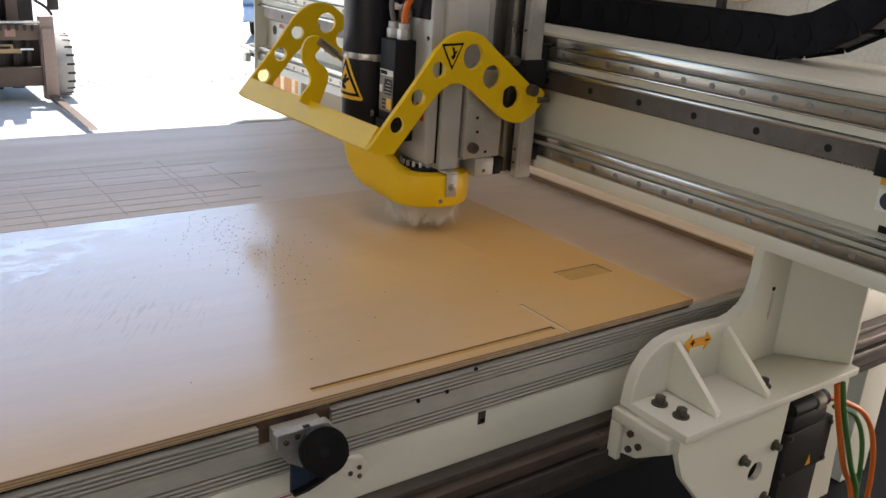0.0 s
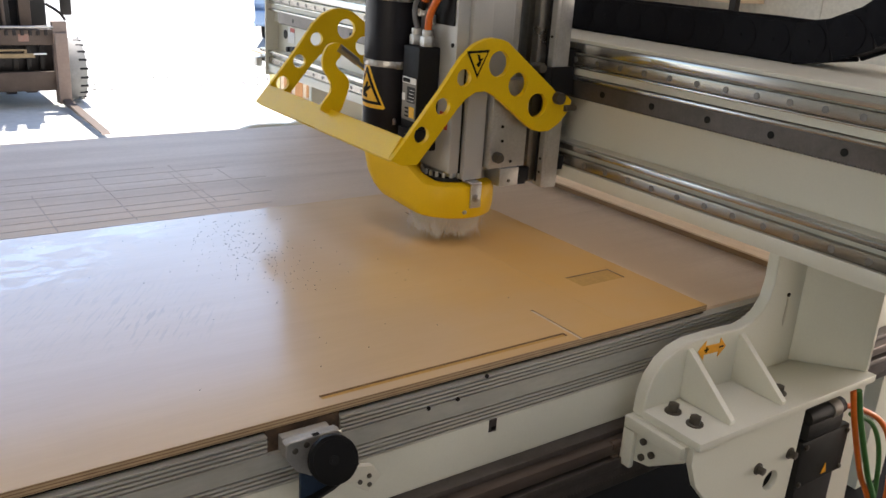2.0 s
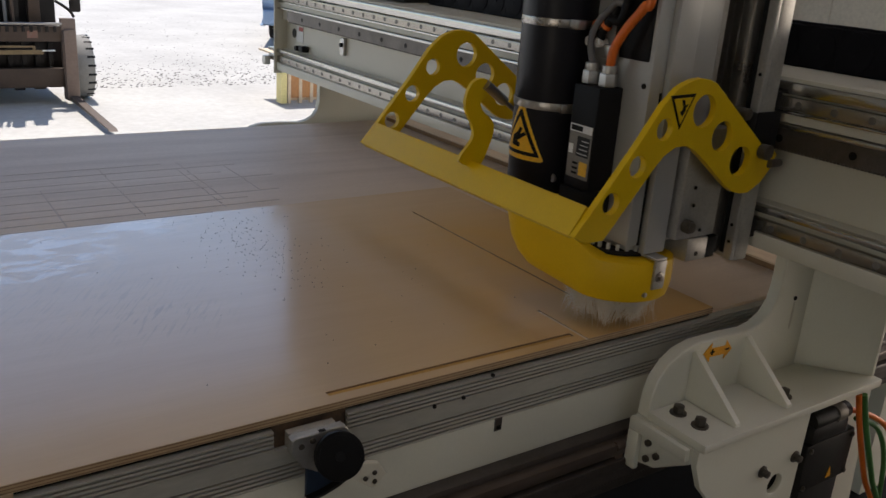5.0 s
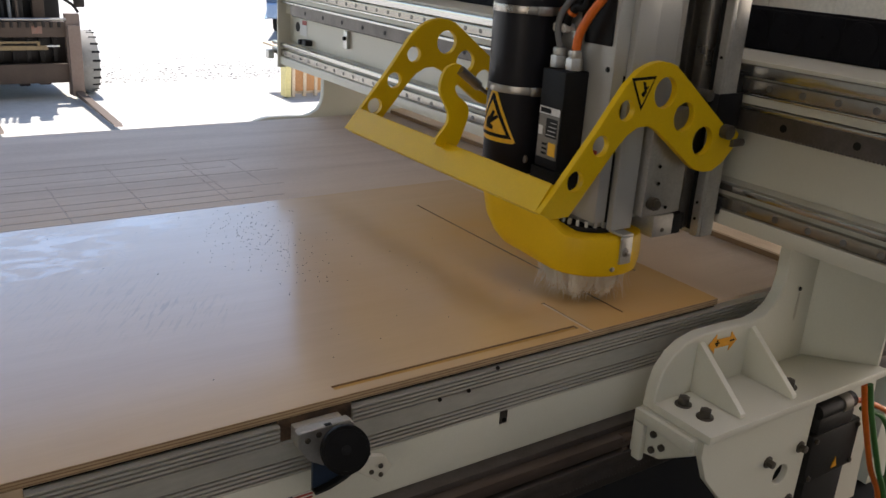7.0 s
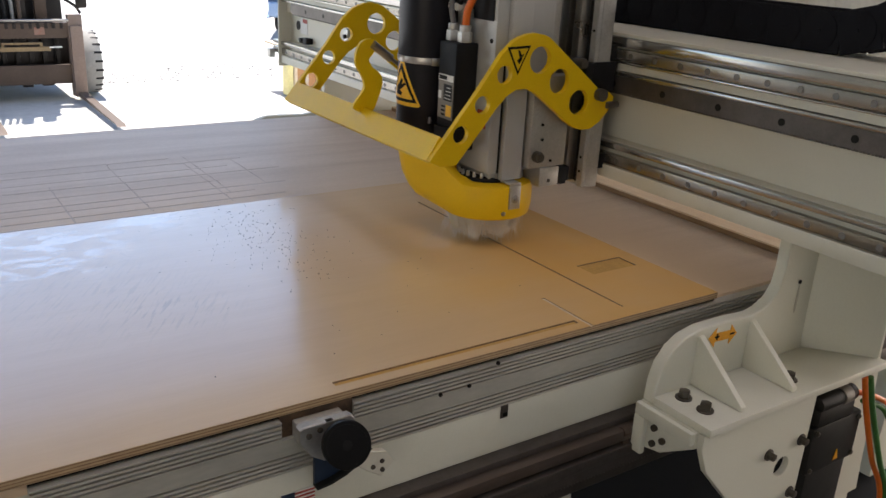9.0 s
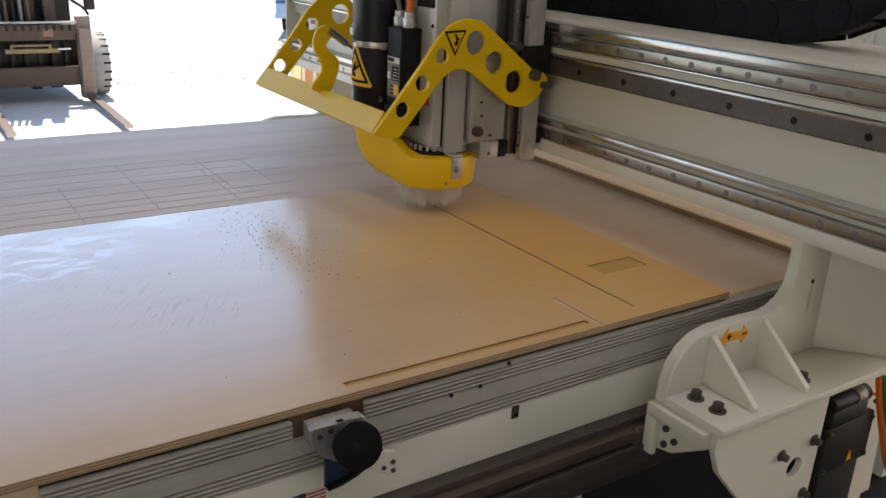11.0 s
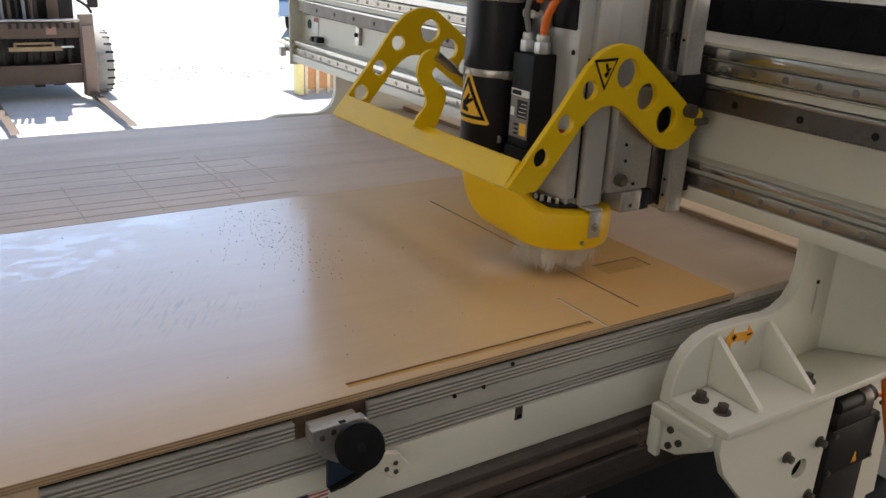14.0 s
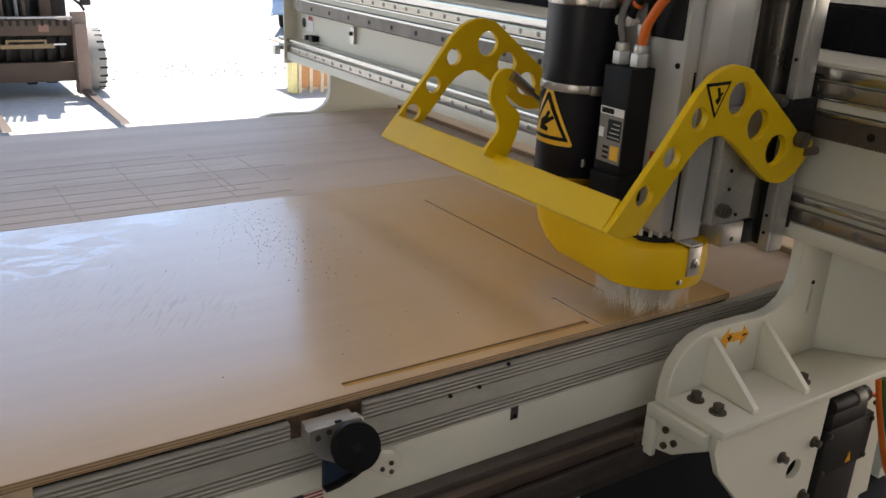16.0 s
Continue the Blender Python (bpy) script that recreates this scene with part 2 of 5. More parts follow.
def plywood():
    """Pale birch veneer: faint grain along x, tan dust, dark chips."""
    m, nt, b = nodes("birch_plywood")
    g = noise_tex(nt, 9, 6, 0.6, (0.35, 3.0, 1))
    f = noise_tex(nt, 60, 5, 0.65, (0.25, 3.0, 1))
    s = noise_tex(nt, 3.0, 4, 0.6)
    c = ramp(nt, g.outputs["Fac"], [(0.3, (0.65, 0.47, 0.285)), (0.7, (0.69, 0.51, 0.32))]).outputs[0]
    c = mix(nt, 0.2, c, ramp(nt, f.outputs["Fac"], [(0.3, (0.86, 0.83, 0.8)), (0.65, (1.03, 1.03, 1.03))]).outputs[0], "MULTIPLY")
    # drifts of fine tan dust, thicker where the cutter works
    tc = nt.nodes.new("ShaderNodeTexCoord")
    sx = nt.nodes.new("ShaderNodeSeparateXYZ")
    nt.links.new(tc.outputs["Object"], sx.inputs[0])
    near = nt.nodes.new("ShaderNodeMapRange")
    near.interpolation_type = "SMOOTHSTEP"
    near.inputs[1].default_value, near.inputs[2].default_value = -0.75, -0.2
    nt.links.new(sx.outputs[0], near.inputs[0])
    mul = nt.nodes.new("ShaderNodeMath")
    mul.operation = "MULTIPLY"
    nt.links.new(near.outputs[0], mul.inputs[0])
    nt.links.new(ramp(nt, s.outputs["Fac"], [(0.3, (0.6, 0.6, 0.6)), (0.7, (1, 1, 1))]).outputs[0], mul.inputs[1])
    far = nt.nodes.new("ShaderNodeMapRange")
    far.interpolation_type = "SMOOTHSTEP"
    far.inputs[1].default_value, far.inputs[2].default_value, far.inputs[3].default_value, far.inputs[4].default_value = 0.4, 0.86, 1.0, 0.2
    nt.links.new(sx.outputs[1], far.inputs[0])
    dust = nt.nodes.new("ShaderNodeMath")
    dust.operation = "MULTIPLY"
    nt.links.new(mul.outputs[0], dust.inputs[0])
    nt.links.new(far.outputs[0], dust.inputs[1])
    c = mix(nt, dust.outputs[0], c, (0.7, 0.385, 0.085))
    def spot(x, y, inner, outer):
        """1 near a place on the sheet, 0 away from it."""
        d = nt.nodes.new("ShaderNodeVectorMath")
        d.operation, d.inputs[1].default_value = "DISTANCE", (x, y, 0.9)
        nt.links.new(tc.outputs["Object"], d.inputs[0])
        r_ = nt.nodes.new("ShaderNodeMapRange")
        r_.interpolation_type = "SMOOTHSTEP"
        r_.inputs[1].default_value, r_.inputs[2].default_value, r_.inputs[3].default_value, r_.inputs[4].default_value = inner, outer, 1.0, 0.0
        nt.links.new(d.outputs["Value"], r_.inputs[0])
        return r_.outputs[0]

    # dull rubbed strokes in the film
    tm = nt.nodes.new("ShaderNodeMapping")
    tm.vector_type = "TEXTURE"
    tm.inputs["Rotation"].default_value = (0, 0, radians(58))
    tm.inputs["Scale"].default_value = (0.055, 0.0065, 1)
    nt.links.new(tc.outputs["Object"], tm.inputs[0])
    st = nt.nodes.new("ShaderNodeTexNoise")
    st.inputs["Scale"].default_value, st.inputs["Detail"].default_value = 1.0, 4
    nt.links.new(tm.outputs[0], st.inputs["Vector"])
    stroke = ramp(nt, st.outputs["Fac"], [(0.52, (0, 0, 0)), (0.64, (0.85, 0.85, 0.85))])
    stroke = mix(nt, 1.0, stroke.outputs[0], mix(nt, 1.0, spot(-0.88, 0.37, 0.02, 0.15), spot(-1.0, 0.5, 0.0, 0.3), "ADD"), "MULTIPLY")
    c = mix(nt, mix(nt, 1.0, stroke, (0.42, 0.42, 0.42), "MULTIPLY"), c, (0.34, 0.26, 0.18))
    nt.links.new(c, b.inputs["Base Color"])
    # a worn clear film: soft gloss, dulled by dust, lifted and shinier at the far end
    rr = mix(nt, mul.outputs[0], (0.28, 0.28, 0.28), (0.55, 0.55, 0.55))
    nt.links.new(rr, b.inputs["Roughness"])
    b.inputs["Specular IOR Level"].default_value = 0.45
    clear = nt.nodes.new("ShaderNodeMath")
    clear.operation, clear.inputs[0].default_value = "SUBTRACT", 1.0
    nt.links.new(mul.outputs[0], clear.inputs[1])
    nt.links.new(mix(nt, stroke, clear.outputs[0], (0.6, 0.6, 0.6)), b.inputs["Coat Weight"])
    lift = noise_tex(nt, 21, 7, 0.62, (0.7, 1.2, 1))
    lift.inputs["Distortion"].default_value = 0.8
    lift = mix(nt, 1.0, ramp(nt, lift.outputs["Fac"], [(0.50, (0, 0, 0)), (0.525, (1, 1, 1))]).outputs[0], mix(nt, 1.0, spot(-1.04, 0.74, 0.06, 0.22), spot(-0.8, 0.86, 0.03, 0.14), "ADD"), "MULTIPLY")
    ior = nt.nodes.new("ShaderNodeMapRange")
    ior.inputs[3].default_value, ior.inputs[4].default_value = 1.5, 3.2
    nt.links.new(lift, ior.inputs[0])
    nt.links.new(ior.outputs[0], b.inputs["Coat IOR"])
    cr = ramp(nt, g.outputs["Fac"], [(0.2, (0.122, 0.122, 0.122)), (0.8, (0.132, 0.132, 0.132))]).outputs[0]
    nt.links.new(mix(nt, lift, cr, (0.05, 0.05, 0.05)), b.inputs["Coat Roughness"])
    bump(nt, b, f.outputs["Fac"], 0.007, 0.001)
    return m


def ply_edge():
    """Thin light and dark plies on the sheet's edge."""
    m, nt, b = nodes("plywood_edge")
    tc = nt.nodes.new("ShaderNodeTexCoord")
    sx = nt.nodes.new("ShaderNodeSeparateXYZ")
    nt.links.new(tc.outputs["Object"], sx.inputs[0])
    w = nt.nodes.new("ShaderNodeMath")
    w.operation, w.inputs[1].default_value = "MULTIPLY", 1 / 0.0042
    nt.links.new(sx.outputs[2], w.inputs[0])
    fr = nt.nodes.new("ShaderNodeMath")
    fr.operation = "FRACT"
    nt.links.new(w.outputs[0], fr.inputs[0])
    c = ramp(nt, fr.outputs[0], [(0.62, (0.46, 0.33, 0.19)), (0.7, (0.24, 0.15, 0.08))])
    n = noise_tex(nt, 70, 4, 0.6, (0.5, 1, 4))
    c = mix(nt, 0.7, c.outputs[0], ramp(nt, n.outputs["Fac"], [(0.3, (0.65, 0.62, 0.6)), (0.7, (1.1, 1.1, 1.1))]).outputs[0], "MULTIPLY")
    nt.links.new(c, b.inputs["Base Color"])
    b.inputs["Roughness"].default_value = 0.7
    bump(nt, b, n.outputs["Fac"], 0.2, 0.001)
    return m


def spoil():
    """Grey-beige fibreboard with soft scuffs and tan dust drifting off the sheet's end, lightened for light under the
    gantry.
    """
    m, nt, b = nodes("spoilboard_mdf")
    g = noise_tex(nt, 5, 5, 0.65, (0.3, 2, 1))
    f = noise_tex(nt, 120, 4, 0.6)
    sc = noise_tex(nt, 3, 6, 0.7, (0.25, 9, 1))
    c = ramp(nt, g.outputs["Fac"], [(0.3, (0.55, 0.45, 0.37)), (0.7, (0.67, 0.57, 0.485))]).outputs[0]
    c = mix(nt, 0.3, c, ramp(nt, sc.outputs["Fac"], [(0.36, (0.72, 0.68, 0.66)), (0.52, (1, 1, 1))]).outputs[0], "MULTIPLY")
    c = mix(nt, 0.5, c, ramp(nt, f.outputs["Fac"], [(0.3, (0.86, 0.86, 0.86)), (0.7, (1.05, 1.05, 1.05))]).outputs[0], "MULTIPLY")
    tc = nt.nodes.new("ShaderNodeTexCoord")
    sx = nt.nodes.new("ShaderNodeSeparateXYZ")
    nt.links.new(tc.outputs["Object"], sx.inputs[0])
    mr = nt.nodes.new("ShaderNodeMapRange")
    mr.interpolation_type = "SMOOTHSTEP"
    mr.inputs[1].default_value, mr.inputs[2].default_value, mr.inputs[3].default_value, mr.inputs[4].default_value = 0.0, 0.33, 1.0, 0.0
    nt.links.new(sx.outputs[0], mr.inputs[0])
    my = nt.nodes.new("ShaderNodeMapRange")
    my.interpolation_type = "SMOOTHSTEP"
    my.inputs[1].default_value, my.inputs[2].default_value, my.inputs[3].default_value, my.inputs[4].default_value = 0.45, 1.3, 1.0, 0.0
    nt.links.new(sx.outputs[1], my.inputs[0])
    ml = nt.nodes.new("ShaderNodeMath")
    ml.operation = "MULTIPLY"
    nt.links.new(mr.outputs[0], ml.inputs[0])
    nt.links.new(my.outputs[0], ml.inputs[1])
    # tan dust, its colour raised to paint in light falling under the gantry
    c = mix(nt, ml.outputs[0], c, (0.74, 0.56, 0.38))
    nt.links.new(c, b.inputs["Base Color"])
    b.inputs["Roughness"].default_value = 0.5
    bump(nt, b, f.outputs["Fac"], 0.1, 0.001)
    return m


def yard():
    """Sun-bleached concrete yard with scattered gravel and leaves."""
    m, nt, b = nodes("yard_concrete")
    g = noise_tex(nt, 0.8, 6, 0.6)
    f = noise_tex(nt, 14, 5, 0.7)
    c = ramp(nt, g.outputs["Fac"], [(0.3, (0.42, 0.41, 0.39)), (0.7, (0.55, 0.54, 0.51))]).outputs[0]
    c = mix(nt, 0.5, c, ramp(nt, f.outputs["Fac"], [(0.3, (0.75, 0.74, 0.72)), (0.7, (1.1, 1.1, 1.1))]).outputs[0], "MULTIPLY")
    nt.links.new(c, b.inputs["Base Color"])
    b.inputs["Roughness"].default_value = 0.85
    bump(nt, b, f.outputs["Fac"], 0.2, 0.01)
    return m


PLY, PLY_EDGE, SPOIL, YARD = plywood(), ply_edge(), spoil(), yard()


# ---- mesh helpers ----
def part(name, bm, material, parent=None, label="", smooth=True, at=None):
    me = bpy.data.meshes.new(name)
    bmesh.ops.recalc_face_normals(bm, faces=bm.faces)
    bm.to_mesh(me)
    bm.free()
    for m in (material if isinstance(material, (list, tuple)) else [material]):
        me.materials.append(m)
    ob = new(name, me)
    if smooth:
        for p in me.polygons:
            p.use_smooth = True
        me.set_sharp_from_angle(angle=radians(35))
    ob.parent = parent
    if at is not None:
        ob.matrix_basis = at
    if label:
        tagged(ob, label)
    return ob


def thing(name, label, category, at=None, group="", kind=""):
    ob = new(name)
    ob.empty_display_size = 0.05
    if at is not None:
        ob.matrix_basis = at
    return tagged(ob, label, category, group, kind)


def bevel(bm, w, seg=2):
    if w > 0:
        bmesh.ops.bevel(bm, geom=[e for e in bm.edges if len(e.link_faces) == 2 and e.calc_face_angle(0) > 0.5], offset=w, segments=seg, affect="EDGES", profile=0.6)
    return bm


def box(x0, x1, y0, y1, z0, z1, w=0.002, seg=2):
    bm = bmesh.new()
    bmesh.ops.create_cube(bm, size=1, matrix=Matrix.LocRotScale(((x0 + x1) / 2, (y0 + y1) / 2, (z0 + z1) / 2), None, (x1 - x0, y1 - y0, z1 - z0)))
    return bevel(bm, min(w, 0.45 * min(x1 - x0, y1 - y0, z1 - z0)), seg)


AXES = {"z": Matrix(), "x": Matrix.Rotation(radians(90), 4, "Y"), "y": Matrix.Rotation(radians(-90), 4, "X")}


def cyl(c, r, h, axis="z", r2=None, seg=32, w=0.0015):
    bm = bmesh.new()
    bmesh.ops.create_cone(bm, cap_ends=True, segments=seg, radius1=r, radius2=r if r2 is None else r2, depth=h, matrix=Matrix.Translation(c) @ AXES[axis])
    return bevel(bm, w, 2)


def join(*bms):
    out = bmesh.new()
    for b in bms:
        me = bpy.data.meshes.new("t")
        b.to_mesh(me)
        b.free()
        out.from_mesh(me)
        bpy.data.meshes.remove(me)
    return out


def plate(outline, thick, holes=(), m=None, w=0.0, seg=24):
    """A flat plate from an outline in (u, v) with round holes (u, v, r, squash); its thickness runs along +w. m maps (u, v, w) to space."""
    from mathutils.geometry import tessellate_polygon
    loops = [[Vector((u, v, 0)) for u, v in outline]]
    for h in holes:
        loops.append([Vector((h[0] + h[2] * math.cos(a), h[1] + h[2] * math.sin(a), 0)) for a in [2 * math.pi * k / seg for k in range(seg)]])
    tris = tessellate_polygon(loops)
    flat = [p for l in loops for p in l]
    bm = bmesh.new()
    f = [bm.verts.new(p) for p in flat]
    b = [bm.verts.new(p + Vector((0, 0, thick))) for p in flat]
    for t in tris:
        try:
            bm.faces.new([f[i] for i in t])
            bm.faces.new([b[i] for i in reversed(t)])
        except ValueError:
            pass
    n = 0
    for l in loops:
        k = len(l)
        for i in range(k):
            j = (i + 1) % k
            bm.faces.new((f[n + i], f[n + j], b[n + j], b[n + i]))
        n += k
    bmesh.ops.recalc_face_normals(bm, faces=bm.faces)
    if w:
        bmesh.ops.bevel(bm, geom=[e for e in bm.edges if len(e.link_faces) == 2 and e.calc_face_angle(0) > 1.2], offset=w, segments=1, affect="EDGES")
    if m is not None:
        bm.transform(m)
    return bm


XZ = Matrix(((1, 0, 0, 0), (0, 0, 1, 0), (0, 1, 0, 0), (0, 0, 0, 1)))       # (u, v, w) -> (x, z) plane, thickness along +y
YZ = Matrix(((0, 0, 1, 0), (1, 0, 0, 0), (0, 1, 0, 0), (0, 0, 0, 1)))       # (u, v, w) -> (y, z) plane, thickness along +x


def smooth_loop(pts, n=5):
    """A closed Catmull-Rom loop through the points."""
    out, k = [], len(pts)
    for i in range(k):
        p0, p1, p2, p3 = (Vector(pts[(i + d) % k]) for d in (-1, 0, 1, 2))
        for s in range(n):
            t = s / n
            out.append(tuple(0.5 * (2 * p1 + (p2 - p0) * t + (2 * p0 - 5 * p1 + 4 * p2 - p3) * t * t + (3 * p1 - p0 - 3 * p2 + p3) * t ** 3)))
    return out


def smooth_path(pts, n=8):
    p = [Vector(a) for a in pts]
    p = [2 * p[0] - p[1]] + p + [2 * p[-1] - p[-2]]
    out = []
    for i in range(1, len(p) - 2):
        for s in range(n):
            t = s / n
            p0, p1, p2, p3 = p[i - 1:i + 3]
            out.append(0.5 * (2 * p1 + (p2 - p0) * t + (2 * p0 - 5 * p1 + 4 * p2 - p3) * t * t + (3 * p1 - p0 - 3 * p2 + p3) * t ** 3))
    return out + [p[-2]]


def tube(pts, r, seg=12, n=8):
    path = smooth_path(pts, n) if n else [Vector(a) for a in pts]
    bm, rings, ref = bmesh.new(), [], Vector((0.3, 0.5, 0.8))
    for i, p in enumerate(path):
        d = (path[min(i + 1, len(path) - 1)] - path[max(i - 1, 0)]).normalized()
        a = d.cross(ref).normalized()
        b = d.cross(a)
        rings.append([bm.verts.new(p + r * (math.cos(t) * a + math.sin(t) * b)) for t in [2 * math.pi * k / seg for k in range(seg)]])
    for q, s in zip(rings, rings[1:]):
        for k in range(seg):
            bm.faces.new((q[k], q[(k + 1) % seg], s[(k + 1) % seg], s[k]))
    bm.faces.new(rings[0])
    bm.faces.new(rings[-1])
    return bm


def extrude_profile(profile, y0, y1, axis="y", w=0.0):
    """A solid of constant section: (x, z) profile along y, or (y, z) profile along x."""
    m = XZ if axis == "y" else YZ
    bm = plate(profile, y1 - y0, (), m)
    bm.transform(Matrix.Translation((0, y0, 0) if axis == "y" else (y0, 0, 0)))
    return bevel(bm, w, 2) if w else bm


def hexbolt(c, r, h, axis="z", washer=True):
    s = 1 if h > 0 else -1
    ax = {"x": Vector((1, 0, 0)), "y": Vector((0, 1, 0)), "z": Vector((0, 0, 1))}[axis]
    c, h = Vector(c), abs(h)
    bms = [cyl(c + ax * s * (h * 0.55), r * 0.86, h * 0.9, axis, seg=6, w=r * 0.1)]
    if washer:
        bms.append(cyl(c + ax * s * h * 0.08, r * 1.25, h * 0.2, axis, seg=24, w=0.0005))
    return join(*bms)


def capscrew(c, r, h, axis="y", s=-1):
    ax = {"x": Vector((1, 0, 0)), "y": Vector((0, 1, 0)), "z": Vector((0, 0, 1))}[axis]
    return join(cyl(Vector(c) + ax * s * h / 2, r, h, axis, seg=20, w=r * 0.15), cyl(Vector(c) + ax * s * (h + 0.0004), r * 0.5, 0.001, axis, seg=6, w=0))


# ---- structure ----
tagged(part("ground", box(-160, 160, -160, 300, -0.4, -0.012, 0), YARD, smooth=False), "sunlit pale concrete yard outside the door", "ground", kind="structure")
# floor colour is almost black throughout
tagged(part("floor", box(-6, 3.2, -5, 3.1, -0.011, 0.0, 0), CONCRETE_DARK, smooth=False), "near-black concrete workshop floor", "floor", kind="structure")
# the opening from y -2.4 to 0.6 is invented to let east fill in
wall_east = tagged(part("wall_east", join(box(3.0, 3.2, -5, -2.4, 0, 4.6, 0), box(3.0, 3.2, 0.6, 3.3, 0, 4.6, 0), box(3.0, 3.2, -2.4, 0.6, 2.5, 4.6, 0)), WALL, smooth=False), "cream painted workshop wall", "wall", kind="structure")
# south window band and west doorway are unseen, cut for the added fill lamps
tagged(part("wall_south", join(box(-6, 3.0, -5.2, -5, 0, 2.6, 0), box(-6, 3.0, -5.2, -5, 3.3, 4.6, 0), box(-6, -4.5, -5.2, -5, 2.6, 3.3, 0), box(1.5, 3.0, -5.2, -5, 2.6, 3.3, 0)), WALL, smooth=False), "cream painted workshop wall", "wall", kind="structure")
tagged(part("wall_west", join(box(-6.2, -6, -5, -4.1, 0, 4.6, 0), box(-6.2, -6, -1.6, 3.3, 0, 4.6, 0), box(-6.2, -6, -4.1, -1.6, 3.0, 4.6, 0)), WALL, smooth=False), "cream painted workshop wall", "wall", kind="structure")
tagged(part("wall_north", join(box(0.95, 3.0, 3.1, 3.3, 0, 4.6, 0), box(-6, -5.3, 3.1, 3.3, 0, 4.6, 0), box(-5.3, 0.95, 3.1, 3.3, 2.75, 4.6, 0)), WALL, smooth=False), "cream workshop wall with a wide open doorway", "wall", kind="structure")
# the gap in the ceiling is unseen, cut only for the overhead fill lamp
tagged(part("ceiling", join(box(-6.2, -1.05, -5.2, 3.3, 4.6, 4.8, 0), box(1.05, 3.2, -5.2, 3.3, 4.6, 4.8, 0), box(-1.05, 1.05, -5.2, -3.0, 4.6, 4.8, 0), box(-1.05, 1.05, 1.2, 3.3, 4.6, 4.8, 0)), ROOF, smooth=False), "plain pale workshop ceiling, unseen, with a gap added for overhead fill", "ceiling", kind="structure")

# ---- the router table ----
TOP = 0.900          # top of the plywood
PLY_T = 0.0125
BED = TOP - PLY_T    # top of the spoilboard
table = thing("router_table", "long white steel router table with ribbed aluminium edge", "machine table", pose(0, 0, 0))
Y_FAR = 1.755


def relief_sheet(x0, x1, y0, y1, z0, z1, pits):
    """A slab whose upper face has rectangular recesses (x0, x1, y0, y1, depth)."""
    xs = sorted({x0, x1, *[v for p in pits for v in p[0:2]]})
    ys = sorted({y0, y1, *[v for p in pits for v in p[2:4]]})

    def deep(i, j):
        if i < 0 or j < 0 or i >= len(xs) - 1 or j >= len(ys) - 1:
            return z1 - z0
        cx, cy = (xs[i] + xs[i + 1]) / 2, (ys[j] + ys[j + 1]) / 2
        return max([0] + [p[4] for p in pits if p[0] < cx < p[1] and p[2] < cy < p[3]])
    bm = bmesh.new()

    def quad(pts, mi):
        f = bm.faces.new([bm.verts.new(p) for p in pts])
        f.material_index = mi
    for i in range(len(xs) - 1):
        for j in range(len(ys) - 1):
            d = z1 - deep(i, j)
            a, b, c, e = xs[i], xs[i + 1], ys[j], ys[j + 1]
            quad([(a, c, d), (b, c, d), (b, e, d), (a, e, d)], 0 if d == z1 else (3 if z1 - d < 0.002 else 2))
            quad([(a, c, z0), (a, e, z0), (b, e, z0), (b, c, z0)], 0)
            for (di, dj, p, q) in ((1, 0, (b, c), (b, e)), (-1, 0, (a, e), (a, c)), (0, 1, (b, e), (a, e)), (0, -1, (a, c), (b, c))):
                n = z1 - deep(i + di, j + dj)
                if n < d - 1e-6:
                    quad([(*p, n), (*q, n), (*q, d), (*p, d)], 1)
    bmesh.ops.remove_doubles(bm, verts=bm.verts, dist=1e-5)
    return bm


score = []
for yy, wid, x1 in ((0.905, 0.005, -0.62), (0.945, 0.006, -0.44), (0.995, 0.004, -0.5), (1.037, 0.007, -0.40), (1.105, 0.004, -0.55), (1.17, 0.007, -0.36), (1.235, 0.004, -0.48), (1.30, 0.006, -0.42), (1.36, 0.004, -0.6)):
    score.append((-1.85, x1, yy, yy + wid, 0.0006))
for xx, y0, y1 in ((-0.93, 0.9, 1.2), (-0.765, 0.93, 1.36), (-0.58, 0.93, 1.30), (-0.56, 1.0, 1.37), (-0.452, 1.04, 1.30)):
    score.append((xx, xx + 0.0035, y0, y1, 0.0005))
part("spoilboard", relief_sheet(-1.9, 1.45, 0.012, Y_FAR, BED - 0.02, BED, score), [SPOIL, SPOIL, SPOIL_LINE, SPOIL_LINE], table, "grey-beige fibreboard bed with scored lines", smooth=False)
part("table_frame", join(box(-1.88, 1.43, 0.02, Y_FAR - 0.02, 0.57, BED - 0.0205, 0.003)), WHITE, table)
for lx in (-1.6, -0.2, 1.2):
    for ly in (0.25, 1.5):
        part("leg", box(lx - 0.07, lx + 0.07, ly - 0.07, ly + 0.07, 0, 0.57, 0.004), WHITE, table)


RIB_TOP, RIB_BOTTOM = BED - 0.0062, BED - 0.034


def rib_bank(y_face):
    """Section in (y, z) of the upper bank of ribs."""
    pts = [(0.0115, RIB_TOP), (y_face, RIB_TOP)]
    for k in range(4):
        z = RIB_TOP - 0.0025 - k * 0.0064
        pts += [(y_face, z), (y_face + 0.005, z - 0.0005), (y_face + 0.005, z - 0.0025), (y_face, z - 0.003)]
    return pts + [(y_face, RIB_BOTTOM + 0.0002), (0.0115, RIB_BOTTOM + 0.0002)]


